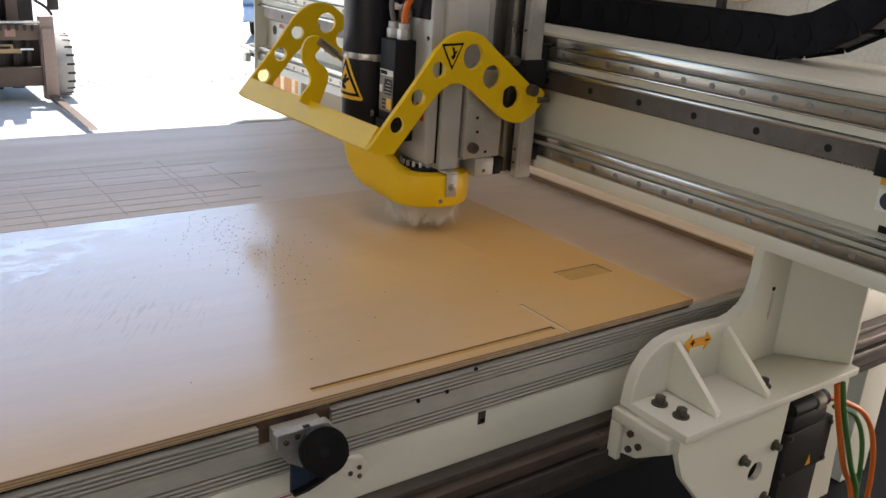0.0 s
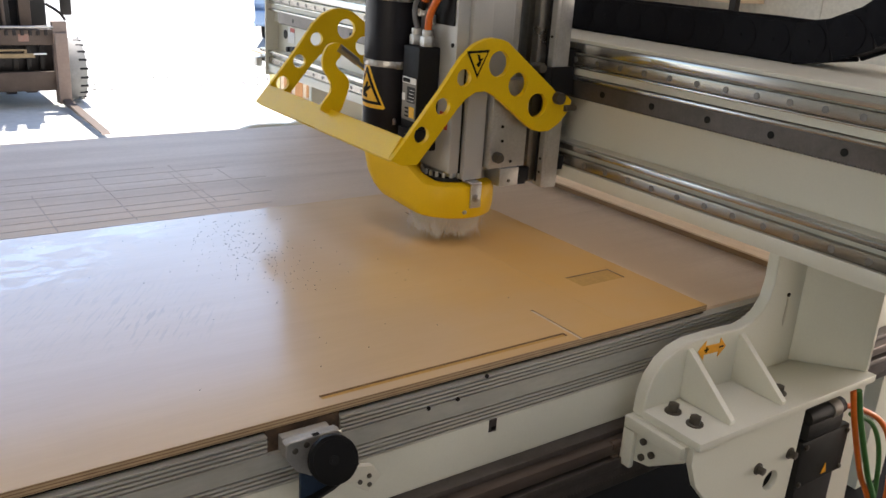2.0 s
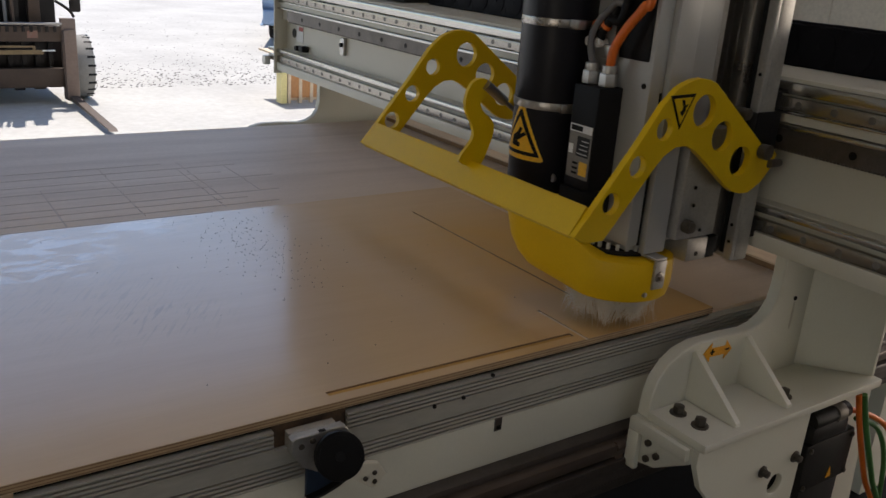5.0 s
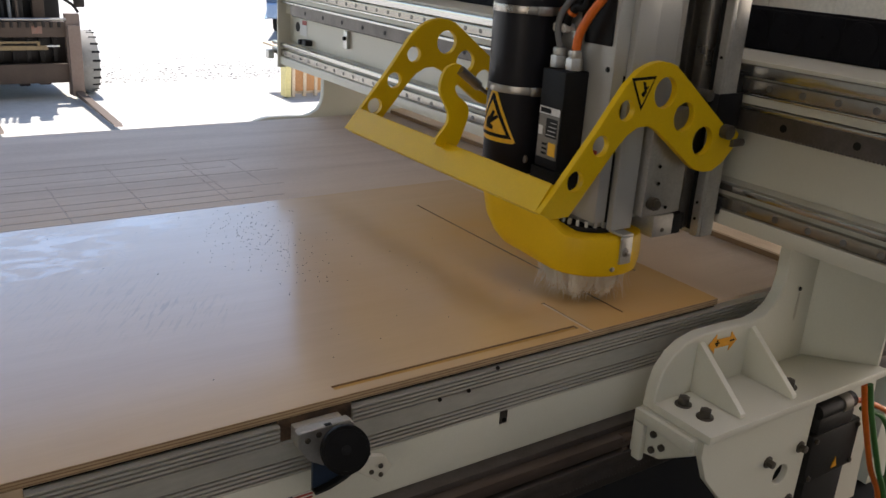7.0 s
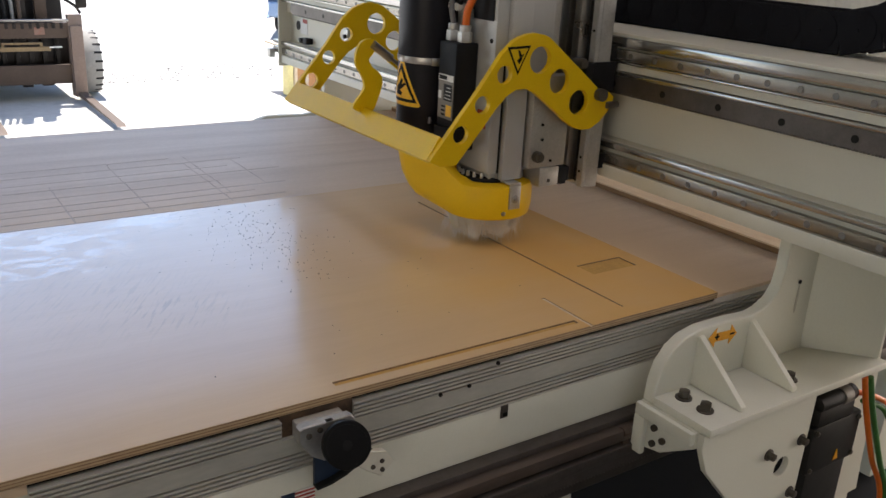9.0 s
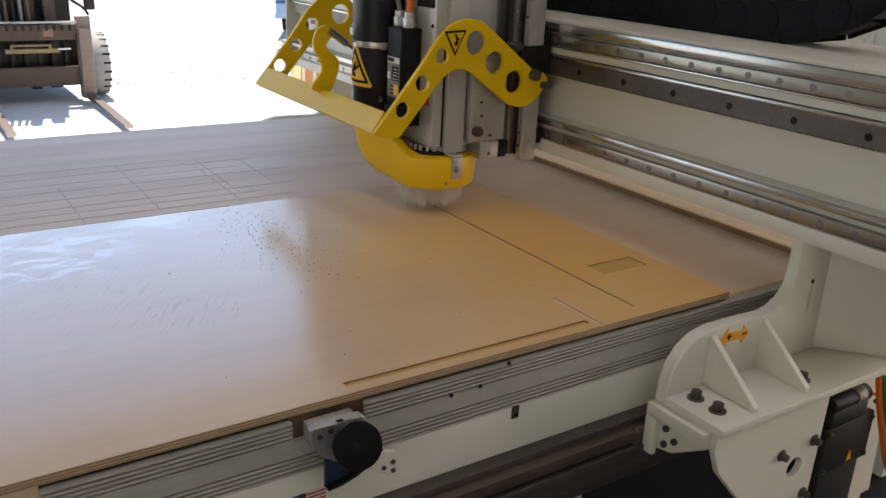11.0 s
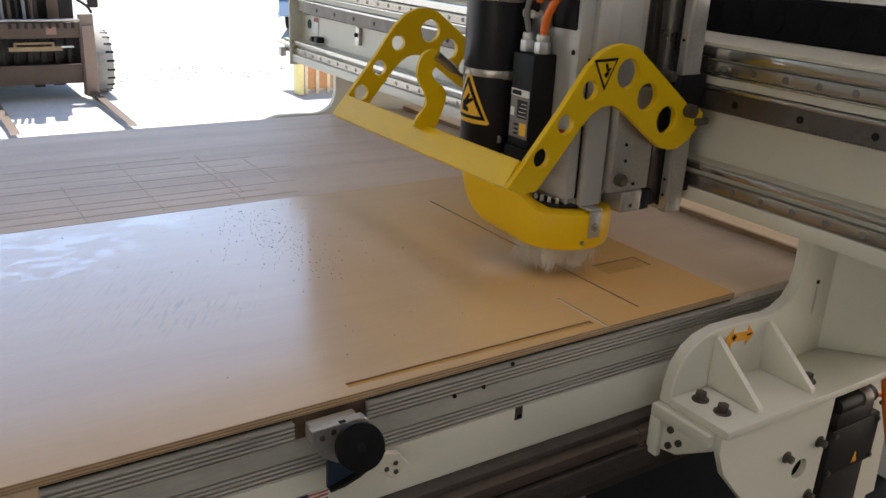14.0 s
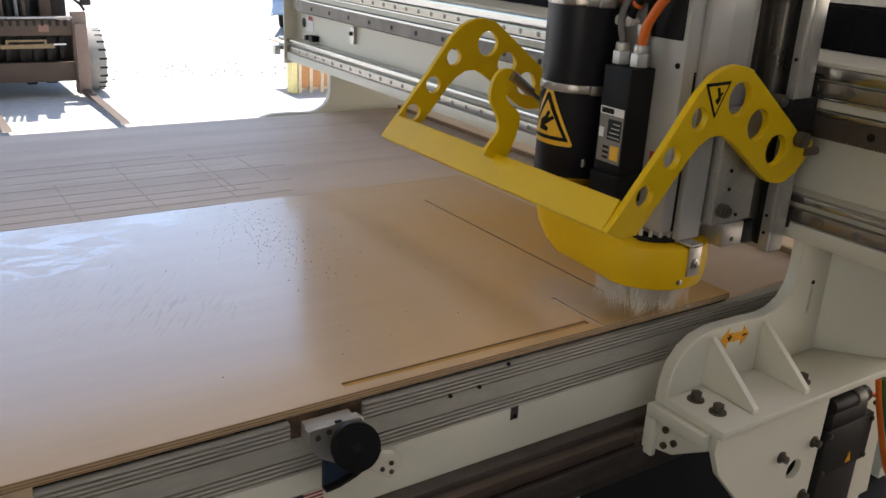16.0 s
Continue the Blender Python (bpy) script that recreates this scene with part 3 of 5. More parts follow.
def ribbed(y_face):
    """Side rail section in (y, z): a plain web above a bank of small ribs."""
    top, bot = RIB_BOTTOM, 0.803
    pts = [(0.02, top), (y_face, top)]
    for k in range(4):
        z = 0.829 - k * 0.0066
        pts += [(y_face, z), (y_face + 0.005, z - 0.0005), (y_face + 0.005, z - 0.0027), (y_face, z - 0.0032)]
    pts += [(y_face, bot), (0.02, bot)]
    return pts


part("side_rail", extrude_profile(ribbed(-0.006), -1.168, 1.43, "x"), ALU_LONG, table, "ribbed aluminium edge rail")
for x0, x1 in ((-1.168, -0.864), (-0.757, 1.43)):
    part("rib_strip", extrude_profile(rib_bank(-0.006), x0, x1, "x"), ALU_LONG, table, "ribbed aluminium strip")
# back of the notch, brown mottled with near black
part("slot_back", box(-0.864, -0.757, 0.001, 0.0057, RIB_BOTTOM + 0.0005, BED - 0.001, 0), BROWN_SLOT, table, "mottled dark brown slot back", smooth=False)
# black strip paints in the shadow of the gap below the plywood edge
part("gap_shade", box(-1.168, 0.0, 0.006, 0.0117, BED - 0.006, BED - 0.0008, 0), RUBBER, table, "black strip for the shade in the gap under the sheet", smooth=False)
part("side_panel", box(-1.88, 1.43, -0.006, 0.0195, 0.722, 0.8025, 0.002), WHITE, table, "white enamelled side panel")
for hx, hz in ((-0.614, 0.8555), (-0.562, 0.857), (-0.51, 0.8825)):
    part("screw_hole", cyl((hx, -0.0065, hz), 0.0032, 0.003, "y", seg=16, w=0), INK, table)
part("square_hole", join(box(-0.497, -0.483, -0.0075, -0.004, 0.781, 0.803, 0.0005)), RACK_STEEL, table)
part("square_hole", box(-0.493, -0.485, -0.0085, -0.006, 0.784, 0.79, 0.0005), INK, table)
# running rail and rack below the panel
part("running_beam", box(-1.88, 1.43, -0.03, 0.0195, 0.60, 0.7215, 0.004), RACK_STEEL, table, "brown stained steel side beam")
part("running_rail", box(-1.88, 1.43, -0.052, -0.0305, 0.69, 0.712, 0.003), RUNNER, table, "worn brown steel guide rail")
part("lower_rail", box(-1.88, 1.43, -0.058, -0.0305, 0.664, 0.684, 0.003), RACK_STEEL, table)
xk = -1.88
zig = [(-1.88, 0.663)]
while xk < 1.42:
    zig += [(xk, 0.645), (xk + 0.0025, 0.640), (xk + 0.0045, 0.640), (xk + 0.0063, 0.645)]
    xk += 0.0075
zig += [(1.43, 0.645), (1.43, 0.663)]
bmr = plate(zig, 0.02, (), XZ)
bmr.transform(Matrix.Translation((0, -0.055, 0)))
part("rack", bmr, RACK_STEEL, table, "toothed steel rack", smooth=False)

# edge stop roller on the near side
stop = thing("edge_roller", "black rubber edge roller on an aluminium arm", "roller", pose(-0.802, -0.060, 0.864) @ Matrix.Scale(0.79, 4))
part("bracket", plate([(-0.066, 0.026), (-0.06, 0.03), (0.028, 0.03), (0.036, 0.022), (0.034, -0.01), (0.02, -0.036), (-0.02, -0.046), (-0.045, -0.03), (-0.066, 0.0)], 0.018, (), XZ @ pose(0, 0, 0.025), 0.002), ALU, stop, "cast aluminium arm")
part("top_lug", box(-0.064, 0.022, 0.0435, 0.06, 0.0, 0.029, 0.002), ALU, stop)
part("slot", box(-0.018, -0.006, 0.0245, 0.032, 0.0295, 0.0308, 0.0003), INK, stop)
for sx_, sz_ in ((-0.05, 0.012), (-0.03, 0.018)):
    part("screw", capscrew((sx_, 0.025, sz_), 0.0052, 0.003, "y"), BOLT, stop)
TILT = pose(0.002, -0.004, -0.002, -24, 0, -16)
wheel = part("roller", join(cyl((0, -0.010, 0), 0.0405, 0.020, "y", seg=56, w=0.003), cyl((0, -0.0205, 0), 0.034, 0.0015, "y", seg=48, w=0.0006)), RUBBER, stop, "black rubber wheel", at=TILT)
part("hub_screw", join(cyl((0, -0.0218, 0), 0.008, 0.002, "y", seg=24, w=0.0006), cyl((0, -0.0228, 0), 0.004, 0.0012, "y", seg=6, w=0)), DARK, wheel)
part("hub", cyl((0, 0.013, 0), 0.034, 0.022, "y", seg=40, w=0.004), MOTOR, stop, "dark grey hub behind the wheel", at=TILT)
part("tail_arm", plate([(0.02, -0.03), (0.06, -0.055), (0.10, -0.066), (0.118, -0.092), (0.092, -0.116), (0.05, -0.085)], 0.012, (), XZ @ pose(0, 0, 0.028), 0.001), CREAM, stop, "cream painted tail arm")
for sx_, sz_ in ((0.074, -0.090), (0.093, -0.101), (0.092, -0.083)):
    part("screw", capscrew((sx_, 0.028, sz_), 0.0045, 0.003, "y"), BOLT, stop)
# flat dark plate drawn in place of the wedge recess below the wheel
part("blue_recess", plate([(-0.034, -0.036), (-0.034, -0.094), (-0.008, -0.09), (0.02, -0.081), (0.046, -0.066), (0.066, -0.046), (0.06, -0.036)], 0.008, (), XZ @ pose(0, 0, 0.036), 0.001), BLUE_DARK, stop, "dark blue plate standing in for a wedge recess")
part("recess_rim", plate([(-0.034, -0.1), (-0.034, -0.0945), (-0.008, -0.0905), (0.02, -0.0815), (0.046, -0.0665), (0.066, -0.0465), (0.071, -0.05), (0.05, -0.071), (0.023, -0.087), (-0.007, -0.097)], 0.02, (), XZ @ pose(0, 0, 0.024), 0.001), MOTOR, stop, "grey rim of the recess")
flag = thing("flag_sticker", "small red white and blue striped sticker on the side panel", "sticker", pose(-0.868, -0.0088, 0.770))
part("field", box(0.0, 0.05, 0, 0.002, -0.028, 0.0, 0), PAPER, flag, smooth=False)
for k in range(5):
    part("stripe", box(0.02, 0.0499, -0.0006, 0.0, -0.028 + k * 0.0058, -0.0252 + k * 0.0058, 0), RED, flag, smooth=False)
part("canton", box(0.0, 0.02, -0.0006, 0.0, -0.014, 0.0, 0), BLUE_DARK, flag, smooth=False)

# ---- the plywood sheet ----
CUT_X = -0.209
W = 0.868
pits = [(-0.773, -0.325, 0.019, 0.031, 0.0035), (-0.3165, -0.3095, 0.0, 0.127, 0.0015), (CUT_X - 0.0022, CUT_X + 0.0022, 0.034, 0.712, 0.004), (-0.150, -0.036, 0.172, 0.222, 0.0024)]
sheet = thing("plywood_sheet", "pale birch plywood sheet with routed slots lying on the bed", "plywood", pose(0, 0, 0))
part("panel", relief_sheet(-2.1, 0.0, 0.0, W, BED + 0.0005, TOP, pits), [PLY, PLY_EDGE, GROOVE, RAW_WOOD], sheet, smooth=False)
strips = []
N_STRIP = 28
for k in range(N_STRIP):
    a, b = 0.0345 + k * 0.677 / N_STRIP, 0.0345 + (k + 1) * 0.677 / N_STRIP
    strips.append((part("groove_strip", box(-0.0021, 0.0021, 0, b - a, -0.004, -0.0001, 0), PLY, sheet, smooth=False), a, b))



def chips():
    """Loose dark chips thrown onto the sheet."""
    rng = random.Random(21)
    bm = bmesh.new()
    for k in range(260):
        x, y = rng.gauss(-0.63, 0.06), rng.gauss(0.63, 0.12)
        if k > 215:
            x, y = rng.uniform(-1.0, -0.3), rng.uniform(0.1, 0.8)
        if y > W - 0.01 or y < 0.02:
            continue
        r = rng.uniform(0.0004, 0.0011)
        bmesh.ops.create_cube(bm, size=1, matrix=pose(x, y, TOP + 0.0005, 0, 0, rng.uniform(0, 180)) @ Matrix.Diagonal((r * rng.uniform(1, 2.6), r, 0.001, 1)))
    return bm


tagged(part("wood_chips", chips(), BOLT, None, smooth=False), "loose dark wood chips scattered on the plywood", "wood chips", kind="stuff")

# cream board at the bed's end
board = thing("end_board", "pale wooden board lying across the bed", "board", pose(0, 0, 0))
part("plank", box(0.318, 0.46, 0.05, 1.74, BED + 0.0125, BED + 0.0165, 0.0008), RAW_WOOD, board, "pale sanded face", smooth=False)
part("core", box(0.3185, 0.4595, 0.0505, 1.7395, BED + 0.0005, BED + 0.0124, 0), BOARD_CORE, board, "brown sawn edge", smooth=False)

# ---- the gantry ----
gantry = thing("gantry", "cream steel router gantry with guide rails and rack", "gantry", pose(0, 0, 0))
Y0, Y1 = -1.1, 2.04
FX = 0.030           # front face of the guide rails
beam = [(FX + 0.012, 1.028), (FX + 0.012, 1.104), (FX + 0.034, 1.107), (FX + 0.034, 1.204), (FX + 0.018, 1.206), (FX + 0.018, 1.2495), (FX + 0.006, 1.251), (FX + 0.006, 1.2655), (FX + 0.014, 1.267), (FX + 0.014, 1.298), (FX + 0.008, 1.314), (FX + 0.008, 1.324), (FX + 0.023, 1.327), (FX + 0.09, 1.332), (FX + 0.30, 1.332), (FX + 0.30, 1.028)]
part("beam", extrude_profile(beam, Y0, Y1, "y"), CREAM, gantry, "cream enamelled steel beam", smooth=False)
part("lower_ledge", box(FX - 0.006, FX + 0.0115, Y0, Y1, 1.0275, 1.0555, 0.003), CREAM, gantry)
part("lower_rail", box(FX - 0.003, FX + 0.0115, Y0, Y1 + 0.08, 1.0572, 1.0797, 0.002), RAIL, gantry, "steel linear guide rail")
part("rail_lip", box(FX - 0.006, FX + 0.0115, Y0, Y1 + 0.075, 1.0912, 1.1038, 0.003), LIP, gantry)
part("upper_rail", box(FX - 0.002, FX + 0.0135, Y0, Y1, 1.2722, 1.294, 0.002), RAIL, gantry, "steel linear guide rail")
part("rail_lip", box(FX - 0.006, FX + 0.0075, Y0, Y1, 1.2985, 1.3185, 0.004), LIP, gantry)
part("rail_lip", box(FX - 0.003, FX + 0.0055, Y0, Y1, 1.2662, 1.2703, 0.001), LIP, gantry)
part("rail_lip", box(FX - 0.004, FX + 0.0175, Y0, Y1, 1.2422, 1.2492, 0.002), LIP, gantry)
# rack with teeth along its lower edge
RACK_Y = -0.262
zig = [(RACK_Y, 1.2415)]
yk = RACK_Y
while yk < 1.945:
    zig += [(yk, 1.2085), (yk + 0.0018, 1.2045), (yk + 0.0036, 1.2045), (yk + 0.0052, 1.2085)]
    yk += 0.0066
zig += [(1.953, 1.2085), (1.96, 1.216), (1.96, 1.235), (1.953, 1.2415)]
bmr = plate(zig, 0.019, (), YZ)
bmr.transform(Matrix.Translation((FX - 0.002, 0, 0)))
part("rack", bmr, RACK_STEEL, gantry, "dark steel rack with teeth below", smooth=False)
yy = 0.1235 - 0.0646 * 18
while yy < Y1:
    part("rail_plug", cyl((FX - 0.0022, yy, 1.283), 0.006, 0.0012, "x", seg=14, w=0), PLUG, gantry)
    part("rail_plug", cyl((FX - 0.0032, yy + 0.0045, 1.068), 0.006, 0.0012, "x", seg=14, w=0), PLUG, gantry)
    yy += 0.0646
yy = 0.2226 - 0.1346 * 9
while yy < 1.95:
    if yy < RACK_Y:
        yy += 0.1346
        continue
    part("rack_screw", cyl((FX - 0.0022, yy, 1.224), 0.0067, 0.0012, "x", seg=14, w=0), INK, gantry)
    yy += 0.1346
part("rack_stop", box(FX - 0.004, FX + 0.017, -0.30, -0.2625, 1.2, 1.243, 0.002), DARK, gantry)
for sy, sz, hgt, mt in ((-0.2585, 1.181, 0.02, SIGN_O), (-0.2585, 1.14, 0.036, PAPER), (-0.272, 1.1, 0.018, INK)):
    part("sticker", box(FX + 0.0325, FX + 0.0338, sy - 0.05, sy, sz, sz + hgt, 0), mt, gantry, smooth=False)
part("sticker_disc", cyl((FX + 0.0322, -0.278, 1.158), 0.014, 0.001, "x", seg=28, w=0), BLUE_DARK, gantry)
part("end_plate", box(FX - 0.014, FX + 0.306, Y1, Y1 + 0.008, 1.016, 1.35, 0.002), CREAM, gantry)
part("end_stop", box(FX - 0.025, FX - 0.0025, 2.10, 2.127, 1.038, 1.07, 0.003), ALU, gantry)
WX = FX + 0.034
part("notice", box(WX - 0.0015, WX - 0.0002, 1.90, 1.955, 1.14, 1.194, 0), PAPER, gantry, "small white sticker with a red heading", smooth=False)
part("notice_disc", cyl((WX - 0.0018, 1.972, 1.166), 0.016, 0.0014, "x", seg=28, w=0), MOTOR, gantry, "round dark prohibition mark")
part("notice_heading", box(WX - 0.0022, WX - 0.0016, 1.90, 1.935, 1.178, 1.192, 0), RED, gantry, smooth=False)
part("socket", join(box(WX - 0.027, WX - 0.0001, 1.855, 1.885, 1.113, 1.133, 0.003), cyl((WX - 0.016, 1.90, 1.123), 0.009, 0.031, "x", seg=16)), DARK, gantry, "black switch")
part("sensor_plate", box(WX - 0.011, WX - 0.0001, 1.58, 1.607, 1.14, 1.194, 0.001), ALU, gantry)
part("sensor_bolt", cyl((WX - 0.013, 1.593, 1.172), 0.0065, 0.011, "x", seg=16), DARK, gantry)
part("grommet", cyl((WX - 0.0005, 1.588, 1.097), 0.0075, 0.004, "x", seg=20), INK, gantry)

# unseen box, added above the beam to cut off the sky's reflection
blocker = thing("reflection_block", "dark grey box on the gantry end, unseen, added to block reflected sky", "cabinet", pose(FX + 0.05, 1.27, 1.3325))
part("blocker_body", box(0.0, 0.25, 0.0, 0.775, 0.0, 0.62, 0.004), MOTOR, blocker)
part("blocker_front", box(-0.012, -0.0005, 0.02, 0.755, 0.02, 0.60, 0.003), MOTOR, blocker)
part("blocker_knob", cyl((-0.017, 0.06, 0.3), 0.012, 0.01, "x", seg=20), ALU, blocker)

# gantry feet: arched side plates with a bolted flange
ARCH = [(-0.225, 0.7665), (-0.222, 0.805), (-0.213, 0.836), (-0.192, 0.862), (-0.165, 0.878), (-0.13, 0.886), (-0.06, 0.886), (0.005, 0.883), (0.035, 0.889), (0.06, 0.903), (0.075, 0.925), (0.081, 0.955), (0.081, 1.0), (0.082, 1.0195), (0.385, 1.0195), (0.385, 0.7665)]


def foot(y_in, y_out):
    s = 1 if y_out > y_in else -1
    lo, hi = min(y_in, y_out), max(y_in, y_out)
    bm = plate(ARCH, hi - lo, (), XZ, 0.002)
    bm.transform(Matrix.Translation((0, lo, 0)))
    part("arched_plate", bm, WHITE, gantry, "white enamelled arched side plate")
    e = y_out + s * 0.122
    part("flange", box(-0.226, 0.275, min(y_out, e) + (0.0002 if s > 0 else 0), max(y_out, e) - (0.0002 if s < 0 else 0), 0.766, 0.7815, 0.003), WHITE, gantry, "white bolted flange")
    for gx in (-0.137, 0.0):
        g = plate([(0, 0.782), (0, 0.872), (s * 0.004, 0.876), (s * 0.108, 0.79), (s * 0.108, 0.782)], 0.012, (), YZ, 0.001)
        g.transform(Matrix.Translation((gx, y_out, 0)))
        part("gusset", g, WHITE, gantry)
    for bx, by in ((-0.184, 0.028), (-0.184, 0.074), (0.037, 0.075)):
        part("flange_bolt", hexbolt((bx, y_out + s * by, 0.7815), 0.0115, 0.015), BOLT, gantry)
    # carriage block below
    part("carriage_block", extrude_profile([(y_in, 0.7655), (y_out + s * 0.099, 0.7655), (y_out + s * 0.099, 0.735), (y_out + s * 0.03, 0.69), (y_in, 0.678)], -0.229, -0.12, "x", 0.003), WHITE, gantry, "white cast carriage block")
    # raised rim round the screws
    e = y_out + s * 0.099
    part("block_rim", box(-0.2405, -0.2292, min(y_in, e), max(y_in, e), 0.743, 0.7652, 0.003), WHITE, gantry)
    part("block_rim", box(-0.2405, -0.2292, min(y_in, y_out), max(y_in, y_out), 0.672, 0.7428, 0.003), WHITE, gantry)
    for by, bz in ((0.016, 0.731), (0.036, 0.716), (0.016, 0.701)):
        part("block_screw", capscrew((-0.2292, y_out + s * by, bz), 0.006, 0.006, "x"), BOLT, gantry)
    p = y_out + s * 0.112
    bm = plate([(-0.226, 0.7655), (0.074, 0.7655), (0.066, 0.42), (0.05, 0.42), (-0.02, 0.5), (-0.145, 0.623), (-0.205, 0.69), (-0.226, 0.738)], 0.012, [(0.008, 0.632, 0.02)], XZ, 0.001)
    bm.transform(Matrix.Translation((0, min(p, p - s * 0.012), 0)))
    part("drive_plate", bm, WHITE, gantry, "white motor plate with an oval hole")
    for bx, bz in ((-0.039, 0.672), (0.052, 0.675), (0.05, 0.565)):
        part("stud", hexbolt((bx, p, bz), 0.009, s * 0.013, "y"), BOLT, gantry)


foot(-0.052, -0.076)
foot(1.80, 1.824)
part("pinion_guard", join(box(-0.252, -0.2415, -0.05, -0.03, 0.682, 0.712, 0.005), cyl((-0.25, -0.046, 0.706), 0.009, 0.018, "x", seg=16), cyl((-0.25, -0.046, 0.686), 0.007, 0.014, "x", seg=16)), FORK_RUST, gantry, "greasy rust brown wiper")
bm = plate([(0, 0), (0.018, 0.018), (0.018, 0.008), (0.057, 0.008), (0.057, 0.018), (0.075, 0), (0.057, -0.018), (0.057, -0.008), (0.018, -0.008), (0.018, -0.018)], 0.0012, (), XZ @ Matrix.Rotation(radians(-3), 4, "Z"))
bm.transform(Matrix.Translation((-0.108, -0.0776, 0.862)))
sign = part("direction_arrow", bm, SIGN_O, gantry, "orange double arrow with plus and minus signs", smooth=False)
part("plus_sign", join(box(-0.092, -0.081, -0.0786, -0.0777, 0.8605, 0.8635, 0), box(-0.088, -0.085, -0.0786, -0.0777, 0.8565, 0.8675, 0)), INK, sign, smooth=False)
part("minus_sign", box(-0.052, -0.041, -0.0786, -0.0777, 0.8585, 0.8615, 0), INK, sign, smooth=False)
part("weld_stain", plate([(0.127, 0.87), (0.129, 0.918), (0.1325, 0.918), (0.1345, 0.895), (0.133, 0.868), (0.130, 0.862)], 0.0005, (), XZ @ pose(0, 0, -0.0768)), WELD_STAIN, gantry, "grey drip stain", smooth=False)
part("plate_hole", cyl((0.13, -0.0765, 0.925), 0.004, 0.003, "y", seg=12, w=0), INK, gantry)
bm = plate([(0.172, -0.0765), (0.266, -0.181), (0.2745, -0.181), (0.2745, -0.0765)], 0.237)
bm.transform(Matrix.Translation((0, 0, 0.782)))
part("rear_web", bevel(bm, 0.0015), WHITE, gantry, "white slanting web")

# servo drive beside the foot
servo = thing("servo_motor", "dark grey servo motor with an orange and green cable", "motor", pose(0, 0, 0))
part("motor_body", join(box(0.084, 0.236, -0.192, -0.1, 0.585, 0.686, 0.006), box(0.1, 0.225, -0.186, -0.105, 0.40, 0.5845, 0.006)), MOTOR, servo, "dark grey motor housing")
part("connector_box", box(0.09, 0.2, -0.194, -0.12, 0.6865, 0.722, 0.008), MOTOR, servo)
part("connector", cyl((0.15, -0.178, 0.728), 0.016, 0.11, "x", seg=24), MOTOR, servo)
part("connector_ring", cyl((0.175, -0.178, 0.728), 0.0185, 0.026, "x", seg=24), LABEL, servo, "grey metal coupling ring")
part("warning_mark", plate([(0, 0), (0.016, 0), (0.008, 0.022)], 0.0012, (), XZ @ pose(0.166, 0.597, -0.1935)), SIGN_O, servo, smooth=False)
for kx, kz in ((0.095, 0.675), (0.225, 0.675), (0.095, 0.596), (0.225, 0.596)):
    part("motor_screw", capscrew((kx, -0.192, kz), 0.005, 0.004, "y"), BOLT, servo)
part("cable", tube([(0.208, -0.195, 0.764), (0.232, -0.2, 0.69), (0.30, -0.2, 0.56), (0.375, -0.2, 0.44), (0.40, -0.2, 0.2), (0.4, -0.2, 0.02)], 0.0055), ORANGE, servo)
part("cable", tube([(0.219, -0.2, 0.764), (0.244, -0.206, 0.69), (0.312, -0.209, 0.56), (0.385, -0.205, 0.44), (0.41, -0.2, 0.2), (0.41, -0.2, 0.02)], 0.0055), GREEN, servo)
part("cable", tube([(0.2, -0.178, 0.728), (0.262, -0.19, 0.708), (0.35, -0.195, 0.655), (0.405, -0.2, 0.575), (0.44, -0.2, 0.45), (0.45, -0.2, 0.2), (0.45, -0.2, 0.02)], 0.0055), ORANGE, servo)
part("cable", tube([(0.24, -0.185, 0.70), (0.32, -0.19, 0.66), (0.37, -0.195, 0.58), (0.39, -0.2, 0.45), (0.42, -0.2, 0.2), (0.42, -0.2, 0.02)], 0.005), GREEN, servo)
part("foot_clip", box(0.39, 0.46, -0.215, -0.185, 0.0, 0.022, 0.003), DARK, servo)
cover = thing("cover_panel", "white sheet steel cover beside the motor", "panel", pose(0, 0, 0))
part("sheet", plate([(0.16, 0.745), (0.44, 0.745), (0.452, 0.663), (0.47, 0.50), (0.482, 0.363), (0.16, 0.363)], 0.004, (), XZ @ pose(0, 0, -0.098), 0.0005), WHITE, cover)
for bz in (0.40, 0.47, 0.56):
    part("screw", capscrew((0.385, -0.098, bz), 0.004, 0.003, "y"), BOLT, cover)
part("bracket_leg", box(0.25, 0.46, -0.0935, -0.065, 0.0, 0.44, 0.002), WHITE, cover)


# ---- the moving head ----
# both parts are built about the cutter's axis at (0, 0), heights above the floor
carriage = thing("tool_carriage", "grey aluminium carriage with a yellow hinged guard frame", "tool carriage", pose(CUT_X, 0.6, 0))
OX = -CUT_X          # gantry x = local x + CUT_X


def lx(x):
    return x + OX


part("carriage_plate", box(lx(-0.03), lx(0.004), -0.107, 0.49, 1.010, 1.75, 0.003), ALU, carriage, "grey aluminium carriage plate")
part("chain_bracket", join(box(lx(-0.03), lx(0.004), -0.28, 0.1, 1.7505, 1.9845, 0.002), box(lx(0.0042), lx(0.235), -0.28, -0.19, 1.9715, 1.9845, 0.002)), ALU, carriage, "aluminium chain bracket")
part("edge_strip", box(lx(-0.04), lx(-0.0305), -0.107, -0.090, 1.012, 1.75, 0.002), ALU, carriage)
for ry in (-0.066, -0.03):
    part("z_rail", box(lx(-0.058), lx(-0.0305), ry - 0.010, ry + 0.010, 1.02, 1.74, 0.002), STEEL, carriage)
part("z_groove", box(lx(-0.036), lx(-0.0305), -0.088, -0.078, 1.02, 1.74, 0.001), DARK, carriage)
